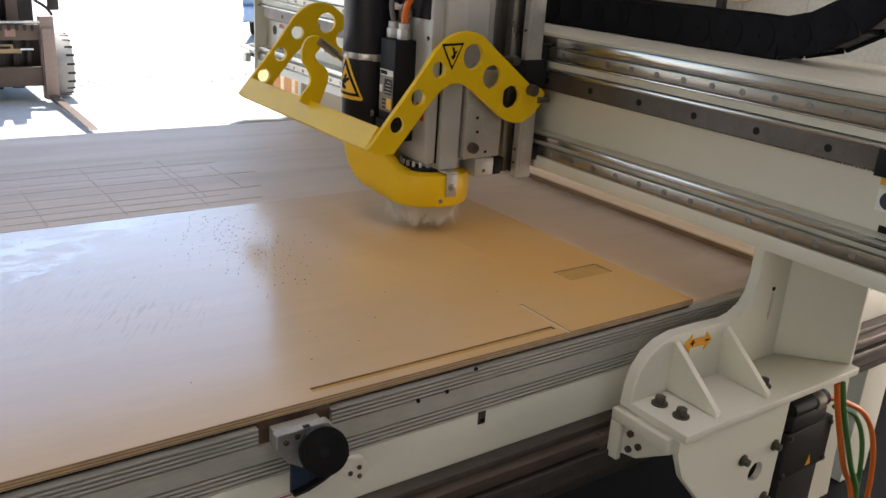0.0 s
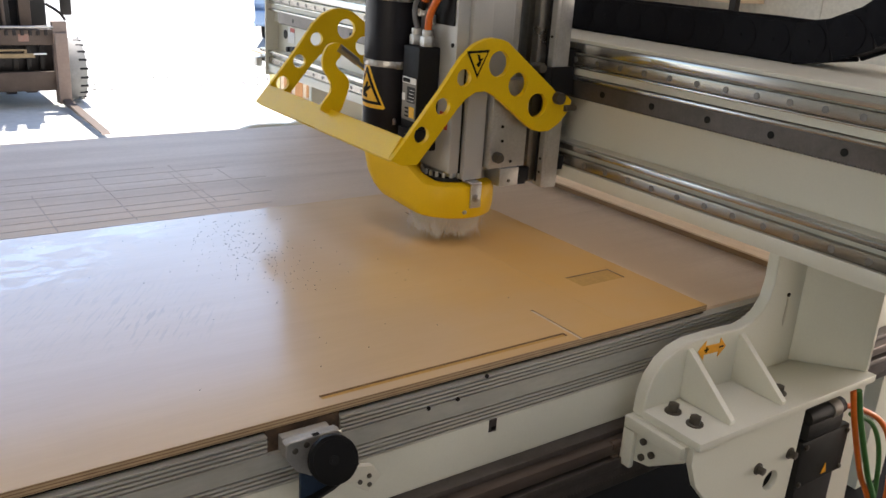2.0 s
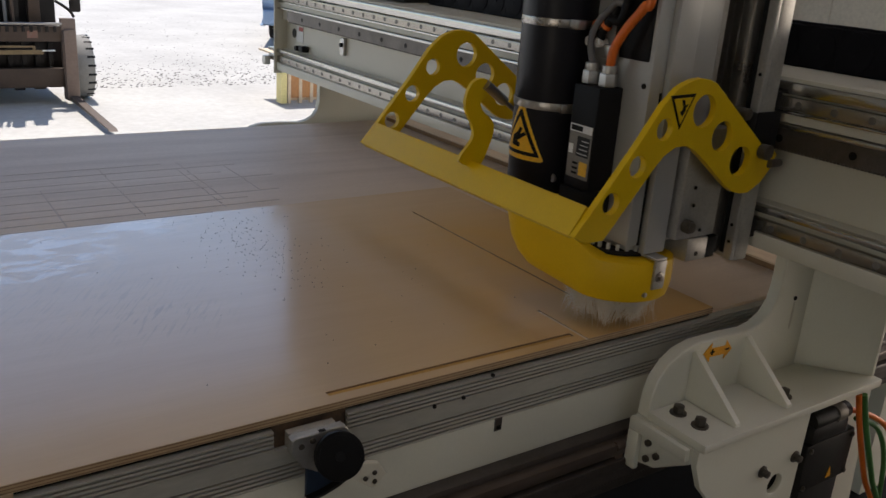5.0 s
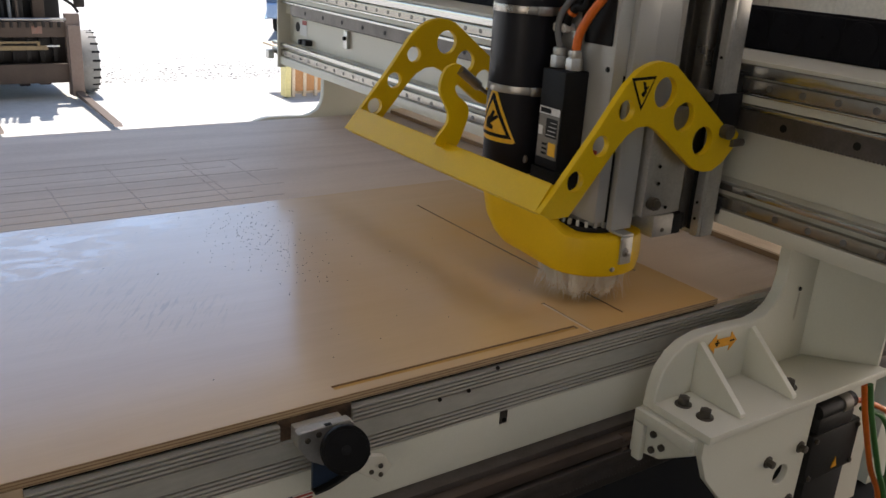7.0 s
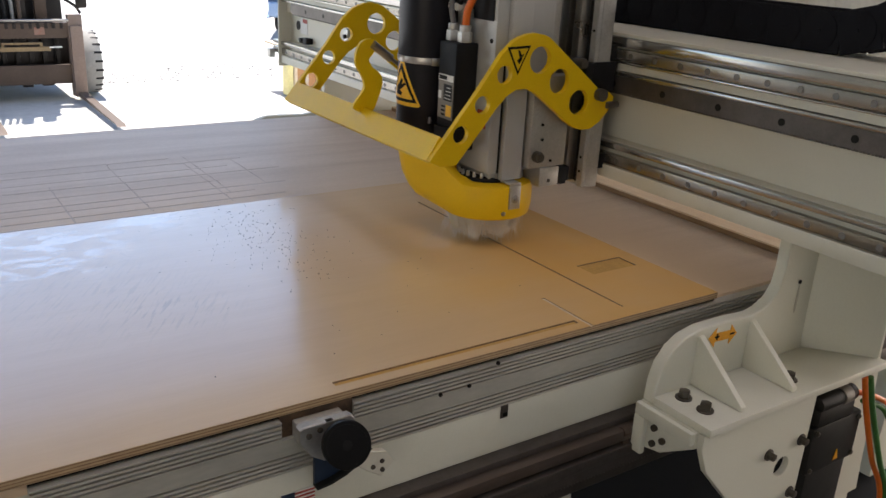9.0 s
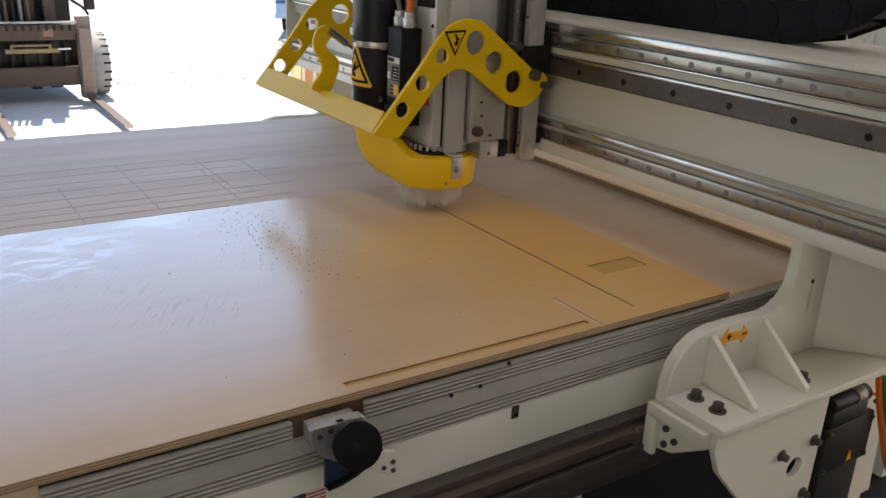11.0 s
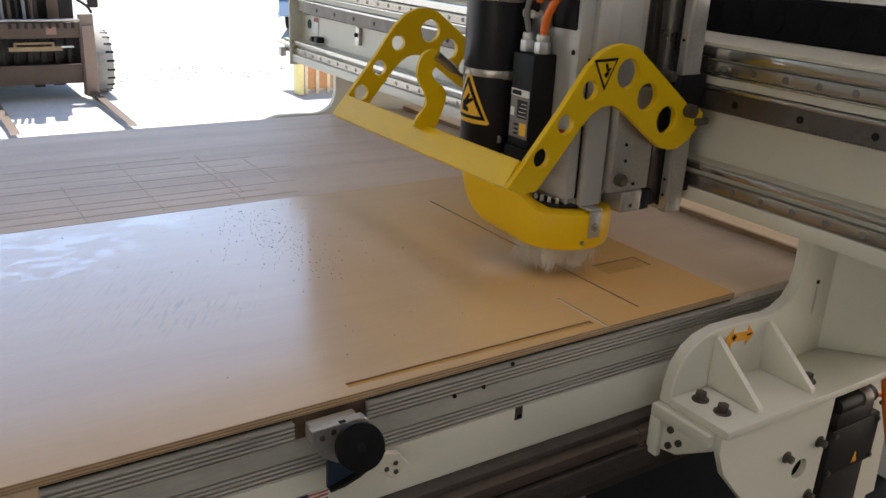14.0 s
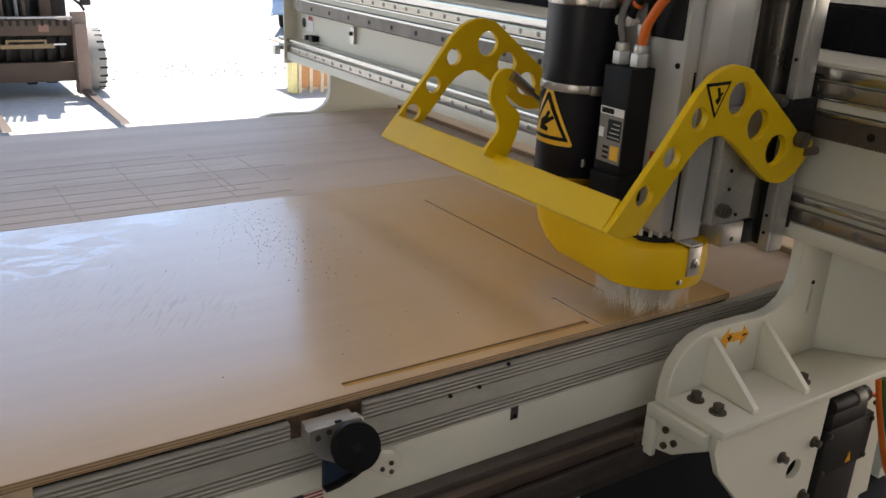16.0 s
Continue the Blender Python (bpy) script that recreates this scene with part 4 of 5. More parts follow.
for hz in (1.045, 1.075, 1.2, 1.33):
    part("screw_hole", cyl((lx(-0.0405), -0.098, hz), 0.0028, 0.002, "x", seg=12, w=0), INK, carriage)
part("slide_block", box(lx(0.0045), lx(0.027), -0.10, -0.02, 1.046, 1.077, 0.002), DARK, carriage)
part("slide_block", box(lx(0.0045), lx(0.027), -0.10, -0.02, 1.269, 1.302, 0.002), DARK, carriage)
part("hinge_block", join(box(lx(-0.060), lx(-0.0405), -0.109, -0.07, 1.212, 1.27, 0.003), box(lx(-0.0404), lx(0.02), -0.1092, -0.1073, 1.212, 1.27, 0.0005)), DARK, carriage)
part("hinge_block", box(lx(-0.035), lx(0.0), 0.4905, 0.506, 1.19, 1.25, 0.004), DARK, carriage)
part("hinge_bolt", join(cyl((lx(-0.033), -0.130, 1.209), 0.0125, 0.016, "y", seg=24), cyl((lx(-0.033), -0.116, 1.209), 0.009, 0.02, "y", seg=24)), BOLT, carriage)
part("hinge_pin", cyl((lx(-0.066), -0.095, 1.268), 0.01, 0.03, "y", seg=24), BOLT, carriage)
part("hinge_stub", cyl((lx(0.005), -0.124, 1.186), 0.007, 0.03, "x", seg=16), BOLT, carriage)
# side arms of the guard
ARM = [(-0.429, 1.108), (-0.405, 1.096), (-0.369, 1.096), (-0.355, 1.112), (-0.284, 1.197), (-0.265, 1.216), (-0.243, 1.228), (-0.219, 1.229), (-0.198, 1.22), (-0.174, 1.204), (-0.107, 1.155), (-0.088, 1.144), (-0.068, 1.139), (-0.046, 1.139), (-0.021, 1.152), (-0.005, 1.168), (0.007, 1.183), (0.011, 1.201), (-0.002, 1.211), (-0.012, 1.206), (-0.024, 1.212), (-0.044, 1.228), (-0.158, 1.313), (-0.172, 1.323), (-0.187, 1.328), (-0.206, 1.331), (-0.225, 1.329), (-0.241, 1.324), (-0.256, 1.317), (-0.282, 1.294), (-0.327, 1.233), (-0.395, 1.149)]
ARM_HOLES = [(-0.19, 1.281, 0.025), (-0.138, 1.239, 0.024), (-0.083, 1.195, 0.0245), (-0.272, 1.257, 0.0165), (-0.318, 1.204, 0.0165), (-0.363, 1.152, 0.0165)]
for ay in (-0.1215, 0.5065):
    bm = plate([(lx(u), v) for u, v in ARM], 0.012, [(lx(u), v, r) for u, v, r in ARM_HOLES], XZ, 0.0008, 32)
    bm.transform(Matrix.Translation((0, ay, 0)))
    part("guard_arm", bm, YELLOW, carriage, "yellow steel guard arm with round holes")
bm = plate([(lx(-0.429), 1.108), (lx(-0.401), 1.149), (lx(-0.394), 1.145), (lx(-0.423), 1.103)], 0.6157, (), XZ)
bm.transform(Matrix.Translation((0, -0.1092, 0)))
part("guard_bar", bevel(bm, 0.001), YELLOW, carriage, "yellow steel cross bar")
HOOK = smooth_loop([(-0.426, 1.15), (-0.402, 1.185), (-0.403, 1.208), (-0.419, 1.235), (-0.421, 1.258), (-0.41, 1.281), (-0.39, 1.288), (-0.375, 1.281), (-0.378, 1.262), (-0.39, 1.247), (-0.382, 1.232), (-0.364, 1.218), (-0.357, 1.2), (-0.366, 1.168), (-0.384, 1.138)], 4)
bm = plate([(lx(u), v) for u, v in HOOK], 0.008, (), XZ, 0.0006)
bm.transform(Matrix.Translation((0, 0.178, 0)))
part("strut_hook", bm, YELLOW, carriage, "yellow curved strut bracket")
part("gas_strut", join(tube([(lx(-0.384), 0.176, 1.278), (lx(-0.34), 0.178, 1.248)], 0.0085, 16, 0), tube([(lx(-0.345), 0.178, 1.251), (lx(-0.12), 0.19, 1.105)], 0.004, 12, 0)), STEEL, carriage, "steel gas strut")
# warning triangle on the near arm: point down
part("warning_triangle", plate([(-0.028, 0.019), (0.026, 0.021), (0.0, -0.032)], 0.0008, (), XZ @ pose(lx(-0.243), 1.288, -0.1225)), INK, carriage, "black edged yellow warning triangle", smooth=False)
part("triangle_field", plate([(-0.0215, 0.0145), (0.020, 0.016), (-0.0003, -0.024)], 0.0008, (), XZ @ pose(lx(-0.243), 1.288, -0.1231)), YELLOW, carriage, smooth=False)
part("crushed_mark", join(plate([(-0.004, 0.013), (0.002, 0.012), (0.007, -0.004), (0.001, -0.012), (-0.005, -0.006), (0.001, -0.001)], 0.0006, (), XZ @ pose(lx(-0.243), 1.288, -0.1236)), plate([(0.004, 0.004), (0.011, 0.006), (0.009, 0.002), (0.004, -0.001)], 0.0006, (), XZ @ pose(lx(-0.243), 1.288, -0.1236))), INK, carriage, smooth=False)

spindle = thing("router_spindle", "white router spindle with yellow dust hood and black hose", "spindle", pose(CUT_X, 0.6, 0))
part("spindle_body", join(box(-0.046, 0.098, -0.064, 0.07, 1.05, 1.75, 0.008), box(-0.03, 0.06, -0.05, 0.056, 1.03, 1.0495, 0.004)), BODY, spindle, "pale grey spindle housing")
part("body_groove", box(-0.0225, -0.0188, -0.0655, -0.063, 1.052, 1.3, 0), INK, spindle, smooth=False)
part("mount_plate", box(0.0985, 0.118, -0.055, 0.3, 1.06, 1.75, 0.002), ALU, spindle)
part("side_bracket", box(0.034, 0.128, -0.094, -0.066, 1.062, 1.245, 0.003), ALU, spindle, "grey aluminium side bracket")
part("clamp_knob", join(cyl((0.05, -0.101, 1.087), 0.0115, 0.012, "y", seg=24), cyl((0.05, -0.109, 1.087), 0.009, 0.006, "y", seg=24)), BOLT, spindle)
for hx, hz in ((0.06, 1.15), (0.062, 1.12), (0.088, 1.075)):
    part("screw_hole", cyl((hx, -0.0965, hz), 0.003, 0.002, "y", seg=12, w=0), INK, spindle)
part("sensor_block", box(0.062, 0.112, -0.098, -0.03, 1.022, 1.0615, 0.002), ALU, spindle)
part("sensor_screw", cyl((0.086, -0.0985, 1.034), 0.004, 0.003, "y", seg=14), BOLT, spindle)
part("sensor_foot", join(box(0.1125, 0.135, -0.097, -0.06, 1.022, 1.058, 0.002), box(0.136, 0.142, -0.095, -0.07, 1.028, 1.058, 0)), DARK, spindle)
part("collar", cyl((0, 0, 1.022), 0.062, 0.034, "z", seg=48, w=0.003), DARK, spindle, "black spindle collar")
for k in range(24):
    a = 2 * math.pi * k / 24
    part("cooling_fin", box(-0.0025, 0.0025, -0.003, 0.003, 1.036, 1.0495, 0.0005), BODY, spindle, at=pose(0.058 * math.cos(a), 0.058 * math.sin(a), 0, 0, 0, math.degrees(a)))
part("strap", join(box(-0.012, 0.014, -0.1015, -0.097, 0.985, 1.0335, 0.001), box(-0.012, 0.014, -0.101, -0.066, 1.034, 1.0385, 0.001)), ALU, spindle, "aluminium hood strap")
part("side_strip", box(-0.018, 0.030, -0.0775, -0.0645, 1.039, 1.75, 0.002), BODY, spindle, "pale grey vertical side strip")
part("strap_bolt", join(cyl((0, -0.1025, 1.006), 0.0085, 0.003, "y", seg=24, w=0.0005), cyl((0, -0.1055, 1.006), 0.0055, 0.006, "y", seg=6, w=0.0005)), STEEL, spindle)
part("hood_screw", cyl((-0.021, -0.0945, 0.976), 0.0045, 0.006, "y", seg=16), STEEL, spindle)
part("body_screw", cyl((-0.0465, -0.052, 1.309), 0.0045, 0.003, "x", seg=16), INK, spindle)
part("body_sticker", box(-0.0475, -0.0462, -0.05, -0.022, 1.14, 1.175, 0), RED, spindle, "dark red sticker", smooth=False)
part("housing_top", box(-0.05, 0.03, -0.056, 0.02, 1.345, 1.75, 0.004), DARK, spindle, "black upper spindle cover")


def hood():
    """Dust hood: a ring round the cutter that runs up into a round hose port."""
    bm = bmesh.new()
    pc, n, rings = Vector((-0.07, 0.126)), 96, []
    ax = pc.normalized()
    # each level: ring height, ring radius, port height, port radius, port offset
    levels = ((0.968, 0.080, 0.975, 0.036, 0.62), (0.960, 0.090, 0.968, 0.044, 0.70), (0.963, 0.094, 0.974, 0.048, 0.76), (0.980, 0.0975, 0.992, 0.052, 0.86), (1.0, 0.098, 1.02, 0.056, 0.94), (1.018, 0.097, 1.06, 0.060, 0.98), (1.028, 0.095, 1.105, 0.063, 1.0), (1.031, 0.089, 1.112, 0.062, 1.0), (1.031, 0.064, 1.112, 0.05, 1.0))
    for z, cr, pz, pr_, off in levels:
        ring = []
        for k in range(n):
            a = 2 * math.pi * k / n
            d = Vector((math.cos(a), math.sin(a)))
            q0, q1 = d * cr, pc * off + d * pr_
            w_ = max(0.0, min(1.0, (d.dot(q1) - d.dot(q0)) / 0.03 + 0.5))
            w_ = w_ * w_ * (3 - 2 * w_)
            p = q0.lerp(q1, w_)
            t = max(0.0, min(1.0, (p.dot(ax) - 0.0) / 0.13))
            t = t * t * (3 - 2 * t)
            ring.append(bm.verts.new((p.x, p.y, z + (pz - z) * t)))
        rings.append(ring)
    for q, s in zip(rings, rings[1:]):
        for k in range(n):
            bm.faces.new((q[k], q[(k + 1) % n], s[(k + 1) % n], s[k]))
    return bm


part("dust_hood", hood(), YELLOW_HOOD, spindle, "yellow plastic dust hood")
part("hose_port", cyl((-0.07, 0.126, 1.122), 0.0615, 0.03, "z", seg=48, w=0.003), YELLOW_HOOD, spindle)
part("hose", cyl((-0.07, 0.126, 1.435), 0.064, 0.65, "z", seg=64, w=0.004), HOSE, spindle, "black rubber extraction hose")
for cz in (1.255, 1.388):
    clamp = part("hose_clamp", cyl((-0.07, 0.126, cz), 0.0652, 0.013, "z", seg=64, w=0.001), STEEL, spindle, "steel hose clamp")
    part("clamp_screw", box(-0.014, 0.014, -0.0715, -0.0654, -0.0075, 0.0075, 0.002), STEEL, clamp, at=pose(-0.07, 0.126, cz, 0, 0, -18))
part("hose_screw", cyl((-0.07 - 0.064 * math.cos(radians(62)), 0.126 - 0.064 * math.sin(radians(62)), 1.138), 0.007, 0.005, "x", seg=20), STEEL, spindle, at=None)


def on_hose(pts, r):
    """A decal wrapped on the hose: (angle across, height) polygon, filled in fine strips."""
    bm = plate(pts, 0.0006, (), None)
    bmesh.ops.subdivide_edges(bm, edges=[e for e in bm.edges if e.calc_length() > 0.012], cuts=5, use_grid_fill=True)
    for v in bm.verts:
        a = math.pi + radians(0) + v.co.x / 0.064
        rr = r + v.co.z
        v.co = Vector((-0.07 + rr * math.cos(a), 0.126 + rr * math.sin(a), v.co.y))
    return bm


part("warning_triangle", on_hose([(-0.05, 1.165), (-0.046, 1.162), (0.046, 1.162), (0.05, 1.165), (0.006, 1.252), (-0.006, 1.252)], 0.0642), SIGN_Y, spindle, "yellow triangular warning sign", smooth=False)
part("triangle_border", on_hose([(-0.043, 1.17), (0.043, 1.17), (0.002, 1.245), (-0.002, 1.245)], 0.065), INK, spindle, smooth=False)
part("triangle_field", on_hose([(-0.0335, 1.1765), (0.0335, 1.1765), (0.0, 1.233)], 0.0658), SIGN_Y, spindle, smooth=False)
part("cut_mark", on_hose([(-0.014, 1.184), (0.004, 1.182), (0.006, 1.188), (-0.002, 1.192), (0.006, 1.197), (0.017, 1.205), (0.013, 1.209), (0.004, 1.204), (0.008, 1.214), (0.003, 1.216), (-0.003, 1.206), (-0.012, 1.2)], 0.0666), INK, spindle, smooth=False)


# connection box on the spindle
part("connection_box", join(box(-0.098, -0.047, -0.012, 0.046, 1.135, 1.3, 0.003), box(-0.102, -0.047, -0.014, 0.05, 1.09, 1.1345, 0.003)), DARK, spindle, "black connection box")
lab = part("rating_plate", box(-0.0995, -0.0982, -0.009, 0.041, 1.152, 1.238, 0), LABEL, spindle, "printed silver rating plate", smooth=False)
part("label_strip", box(-0.1003, -0.0996, -0.009, 0.041, 1.226, 1.238, 0), PAPER, lab, smooth=False)
part("label_mark", box(-0.101, -0.1004, 0.012, 0.038, 1.228, 1.236, 0), INK, lab, smooth=False)
part("label_yellow", box(-0.1003, -0.0996, -0.006, 0.012, 1.158, 1.18, 0), SIGN_Y, lab, smooth=False)
part("label_pale", box(-0.1003, -0.0996, 0.03, 0.04, 1.19, 1.205, 0), PAPER, lab, smooth=False)
part("diagram", box(-0.1003, -0.0996, -0.006, 0.022, 1.188, 1.22, 0), MOTOR, lab, smooth=False)
for k in range(4):
    part("print_line", box(-0.1008, -0.1004, -0.004, 0.02 - 0.003 * k, 1.192 + 0.007 * k, 1.1928 + 0.007 * k, 0), PAPER, lab, smooth=False)
for k in range(3):
    part("print_line", box(-0.1003, -0.0996, 0.016, 0.028, 1.158 + 0.008 * k, 1.1615 + 0.008 * k, 0), INK, lab, smooth=False)
for gy, gx in ((0.036, -0.074), (0.0, -0.072)):
    part("cable_gland", join(cyl((gx, gy, 1.311), 0.0145, 0.02, "z", seg=6, w=0.001), cyl((gx, gy, 1.327), 0.0115, 0.013, "z", seg=24, w=0.002)), ALU, spindle, "nickel cable gland")
part("cable", tube([(-0.074, 0.036, 1.33), (-0.078, 0.042, 1.365), (-0.075, 0.034, 1.395), (-0.066, 0.012, 1.425), (-0.056, -0.012, 1.46), (-0.054, -0.014, 1.75)], 0.0055), GREY_CABLE, spindle)
part("cable", tube([(-0.072, 0.0, 1.33), (-0.074, -0.008, 1.362), (-0.07, -0.026, 1.395), (-0.063, -0.046, 1.425), (-0.058, -0.056, 1.46), (-0.056, -0.06, 1.75)], 0.0075), ORANGE, spindle)
part("fitting_block", box(-0.062, -0.0502, 0.004, 0.04, 1.342, 1.362, 0.002), ALU, spindle)
for oy in (0.056, 0.036):
    part("coolant_hose", tube([(-0.064, oy, 1.369), (-0.067, oy - 0.006, 1.382), (-0.066, oy - 0.02, 1.40), (-0.06, oy - 0.045, 1.435), (-0.058, oy - 0.055, 1.75)], 0.007), DARK, spindle, "black coolant hose")
    part("hose_ring", tube([(-0.0668, oy - 0.011, 1.388), (-0.0664, oy - 0.0145, 1.393)], 0.0086, 16, 0), ORANGE, spindle, "orange ring")
    part("hose_fitting", join(cyl((-0.062, oy, 1.364), 0.0078, 0.02, "x", seg=20), cyl((-0.0725, oy, 1.364), 0.0035, 0.003, "x", seg=12)), PAPER, spindle, "white metal fitting")
part("collet", cyl((0, 0, 0.985), 0.018, 0.09, "z", seg=32), STEEL, spindle)
part("cutter", cyl((0, 0, 0.915), 0.002, 0.05, "z", seg=12, w=0), STEEL, spindle)


def brush():
    """Fine bristles in a ring, blown about by the draught."""
    rng = random.Random(5)
    bm = bmesh.new()
    for k in range(1700):
        a = rng.uniform(0, 2 * math.pi)
        clump = math.sin(a * 7) * 0.45 + math.sin(a * 17 + 1) * 0.35
        r0 = 0.070 + rng.uniform(-0.008, 0.008)
        flare = -0.016 + 0.010 * clump + rng.gauss(0, 0.006)
        if rng.random() < 0.12:
            flare = rng.uniform(0.0, 0.022)
        sweep = 0.16 * math.sin(a * 7 + 1.5) + rng.gauss(0, 0.07)
        length = 0.071 - abs(rng.gauss(0, 0.011)) - (0.010 if clump > 0.3 else 0)
        p0 = Vector(((r0 + 0.01) * math.cos(a), (r0 + 0.01) * math.sin(a), 0.972))
        p1 = Vector(((r0 + flare * 0.4) * math.cos(a + sweep * 0.4), (r0 + flare * 0.4) * math.sin(a + sweep * 0.4), 0.972 - length * 0.55))
        p2 = Vector(((r0 + flare) * math.cos(a + sweep), (r0 + flare) * math.sin(a + sweep), max(0.9015, 0.972 - length)))
        t = Vector((-math.sin(a), math.cos(a), 0)) * 0.00055
        v = [bm.verts.new(q) for q in (p0 - t, p0 + t, p1 + t, p1 - t, p2)]
        bm.faces.new((v[0], v[1], v[2], v[3]))
        bm.faces.new((v[3], v[2], v[4]))
    return bm


tagged(part("brush_skirt", brush(), BRISTLE, spindle, "pale frayed bristle skirt", smooth=False), kind="stuff")

# ---- cable chain ----
chain = thing("cable_chain", "black plastic cable chain lying along the gantry", "cable chain", pose(0.18, 0, 1.3325))
PITCH, BR = 0.071, 0.25
lm = None
links = []
for k in range(34):
    if lm is None:
        h_ = 0.073
        sides = [box(x_, x_ + 0.006, -0.038, 0.038, 0.0, h_, 0.002, 1) for x_ in (-0.045, 0.039)]
        inner = box(-0.0385, 0.0385, -0.03, 0.03, 0.006, h_ - 0.006, 0.002)
        ridge = cyl((-0.0455, 0.004, h_ / 2), 0.0335, 0.0024, "x", seg=32, w=0.001)
        pin = cyl((-0.047, 0.004, h_ / 2), 0.004, 0.0022, "x", seg=12, w=0.0006)
        ob = part("link", join(*sides, inner, ridge, pin), CHAIN, chain)
        lm = ob.data
    else:
        ob = new("link", lm)
        ob.parent = chain
    links.append(ob)

# ---- outside ----
def forklift():
    f = thing("forklift", "old rusty brown forklift standing in the yard, forks down", "forklift", pose(0, 7.0, 0))
    part("mast_post", box(0.245, 0.36, 0.0, 0.07, 0.03, 0.71, 0.004), FORK_POST, f, "brown steel carriage post")
    part("mast_post", box(-1.06, -0.945, 0.0, 0.07, 0.03, 0.71, 0.004), FORK_POST, f, "brown steel carriage post")
    part("carriage_bar", box(-0.945, 0.245, 0.0, 0.06, 0.52, 0.645, 0.005), FORK_RUST, f)
    part("red_stencil", box(-0.02, 0.06, -0.0015, -0.0002, 0.55, 0.61, 0), RUST_RED, f, "faded red paint mark", smooth=False)
    part("carriage_bar", box(-0.945, 0.245, 0.0, 0.06, 0.14, 0.30, 0.005), FORK_RUST, f)
    part("top_rod", cyl((-0.35, 0.0, 0.665), 0.012, 1.2, "x", seg=16), STEEL, f)
    for k in range(9):
        part("notch", box(-0.3 + k * 0.06, -0.275 + k * 0.06, -0.012, -0.0005, 0.6, 0.648, 0.002), FORK_DARK, f)
    part("crossbar", join(box(-0.32, 0.09, -0.03, 0.0, 0.42, 0.455, 0.004), box(-0.28, 0.03, -0.03, 0.0, 0.475, 0.49, 0.003), box(-0.28, -0.26, -0.03, 0.0, 0.455, 0.475, 0), box(0.01, 0.03, -0.03, 0.0, 0.455, 0.475, 0)), FORK_TAN, f, "tan painted cross bar")
    part("bright_tag", box(0.08, 0.18, -0.035, -0.005, 0.445, 0.455, 0), PAPER, f, smooth=False)
    for k in range(11):
        part("grille_bar", box(-0.9 + k * 0.105, -0.865 + k * 0.105, 0.1, 0.14, 0.3, 0.52, 0.003), FORK_DARK, f)
    part("inner_mast", box(-0.13, -0.05, 0.12, 0.2, 0.1, 2.2, 0.005), FORK_DARK, f)
    part("inner_mast", box(-0.66, -0.58, 0.12, 0.2, 0.1, 2.2, 0.005), FORK_DARK, f)
    part("outer_mast", box(0.03, 0.12, 0.16, 0.26, 0.1, 2.2, 0.005), FORK_RUST, f)
    part("outer_mast", box(-0.83, -0.74, 0.16, 0.26, 0.1, 2.2, 0.005), FORK_RUST, f)
    for k in range(5):
        part("lift_hose", tube([(-0.32 + k * 0.055, 0.09, 0.55), (-0.33 + k * 0.055, 0.1, 1.2), (-0.32 + k * 0.05, 0.12, 2.1)], 0.014), (GREY_CABLE, FORK_RUST, DARK)[k % 3], f)
    part("chassis", join(box(-0.94, 0.29, 0.155, 0.29, 0.28, 0.6, 0.01), box(-0.95, 0.27, 0.3, 2.0, 0.25, 0.95, 0.04), box(-0.85, 0.15, 1.1, 2.1, 0.9, 1.3, 0.06)), FORK_DARK, f)
    for px_ in (-0.92, 0.16):
        for py_ in (0.35, 1.7):
            part("guard_post", tube([(px_, py_, 0.9), (px_, py_ + 0.05, 2.15)], 0.03, 12, 0), FORK_DARK, f)
    part("roof_guard", box(-0.95, 0.2, 0.35, 1.8, 2.15, 2.2, 0.02), FORK_DARK, f)
    part("side_lever", join(tube([(0.22, 0.05, 0.85), (0.32, 0.04, 0.78), (0.36, 0.04, 0.72)], 0.012), box(0.33, 0.42, 0.03, 0.07, 0.76, 0.9, 0.02)), FORK_DARK, f)
    for wx in (0.38, -1.16):
        w_ = part("tyre", cyl((wx + 0.055, 0.33, 0.27), 0.27, 0.17, "x", seg=40, w=0.03), TYRE, f, "grey pneumatic tyre")
        for k in range(22):
            a = 2 * math.pi * k / 22
            part("tread_block", box(0.02, 0.086, -0.009, 0.009, -0.006, 0.0015, 0.001), DARK, w_, at=pose(wx + 0.055, 0.33, 0.27) @ Matrix.Rotation(a, 4, "X") @ pose(0, 0, 0.27))
        part("rim", cyl((wx + 0.14, 0.33, 0.27), 0.13, 0.01, "x", seg=32), FORK_RUST, w_)
    for fx in (0.302, -0.50):
        bm = extrude_profile([(-0.046, 0.03), (-0.046, 0.07), (-1.3, 0.045), (-1.34, 0.03)], fx - 0.028, fx + 0.028, "x", 0.004)
        part("fork", bm, FORK_RUST, f, "worn steel fork tine")
        part("fork_shank", box(fx - 0.05, fx + 0.05, -0.045, -0.0005, 0.03, 0.62, 0.005), FORK_POST, f)


forklift()


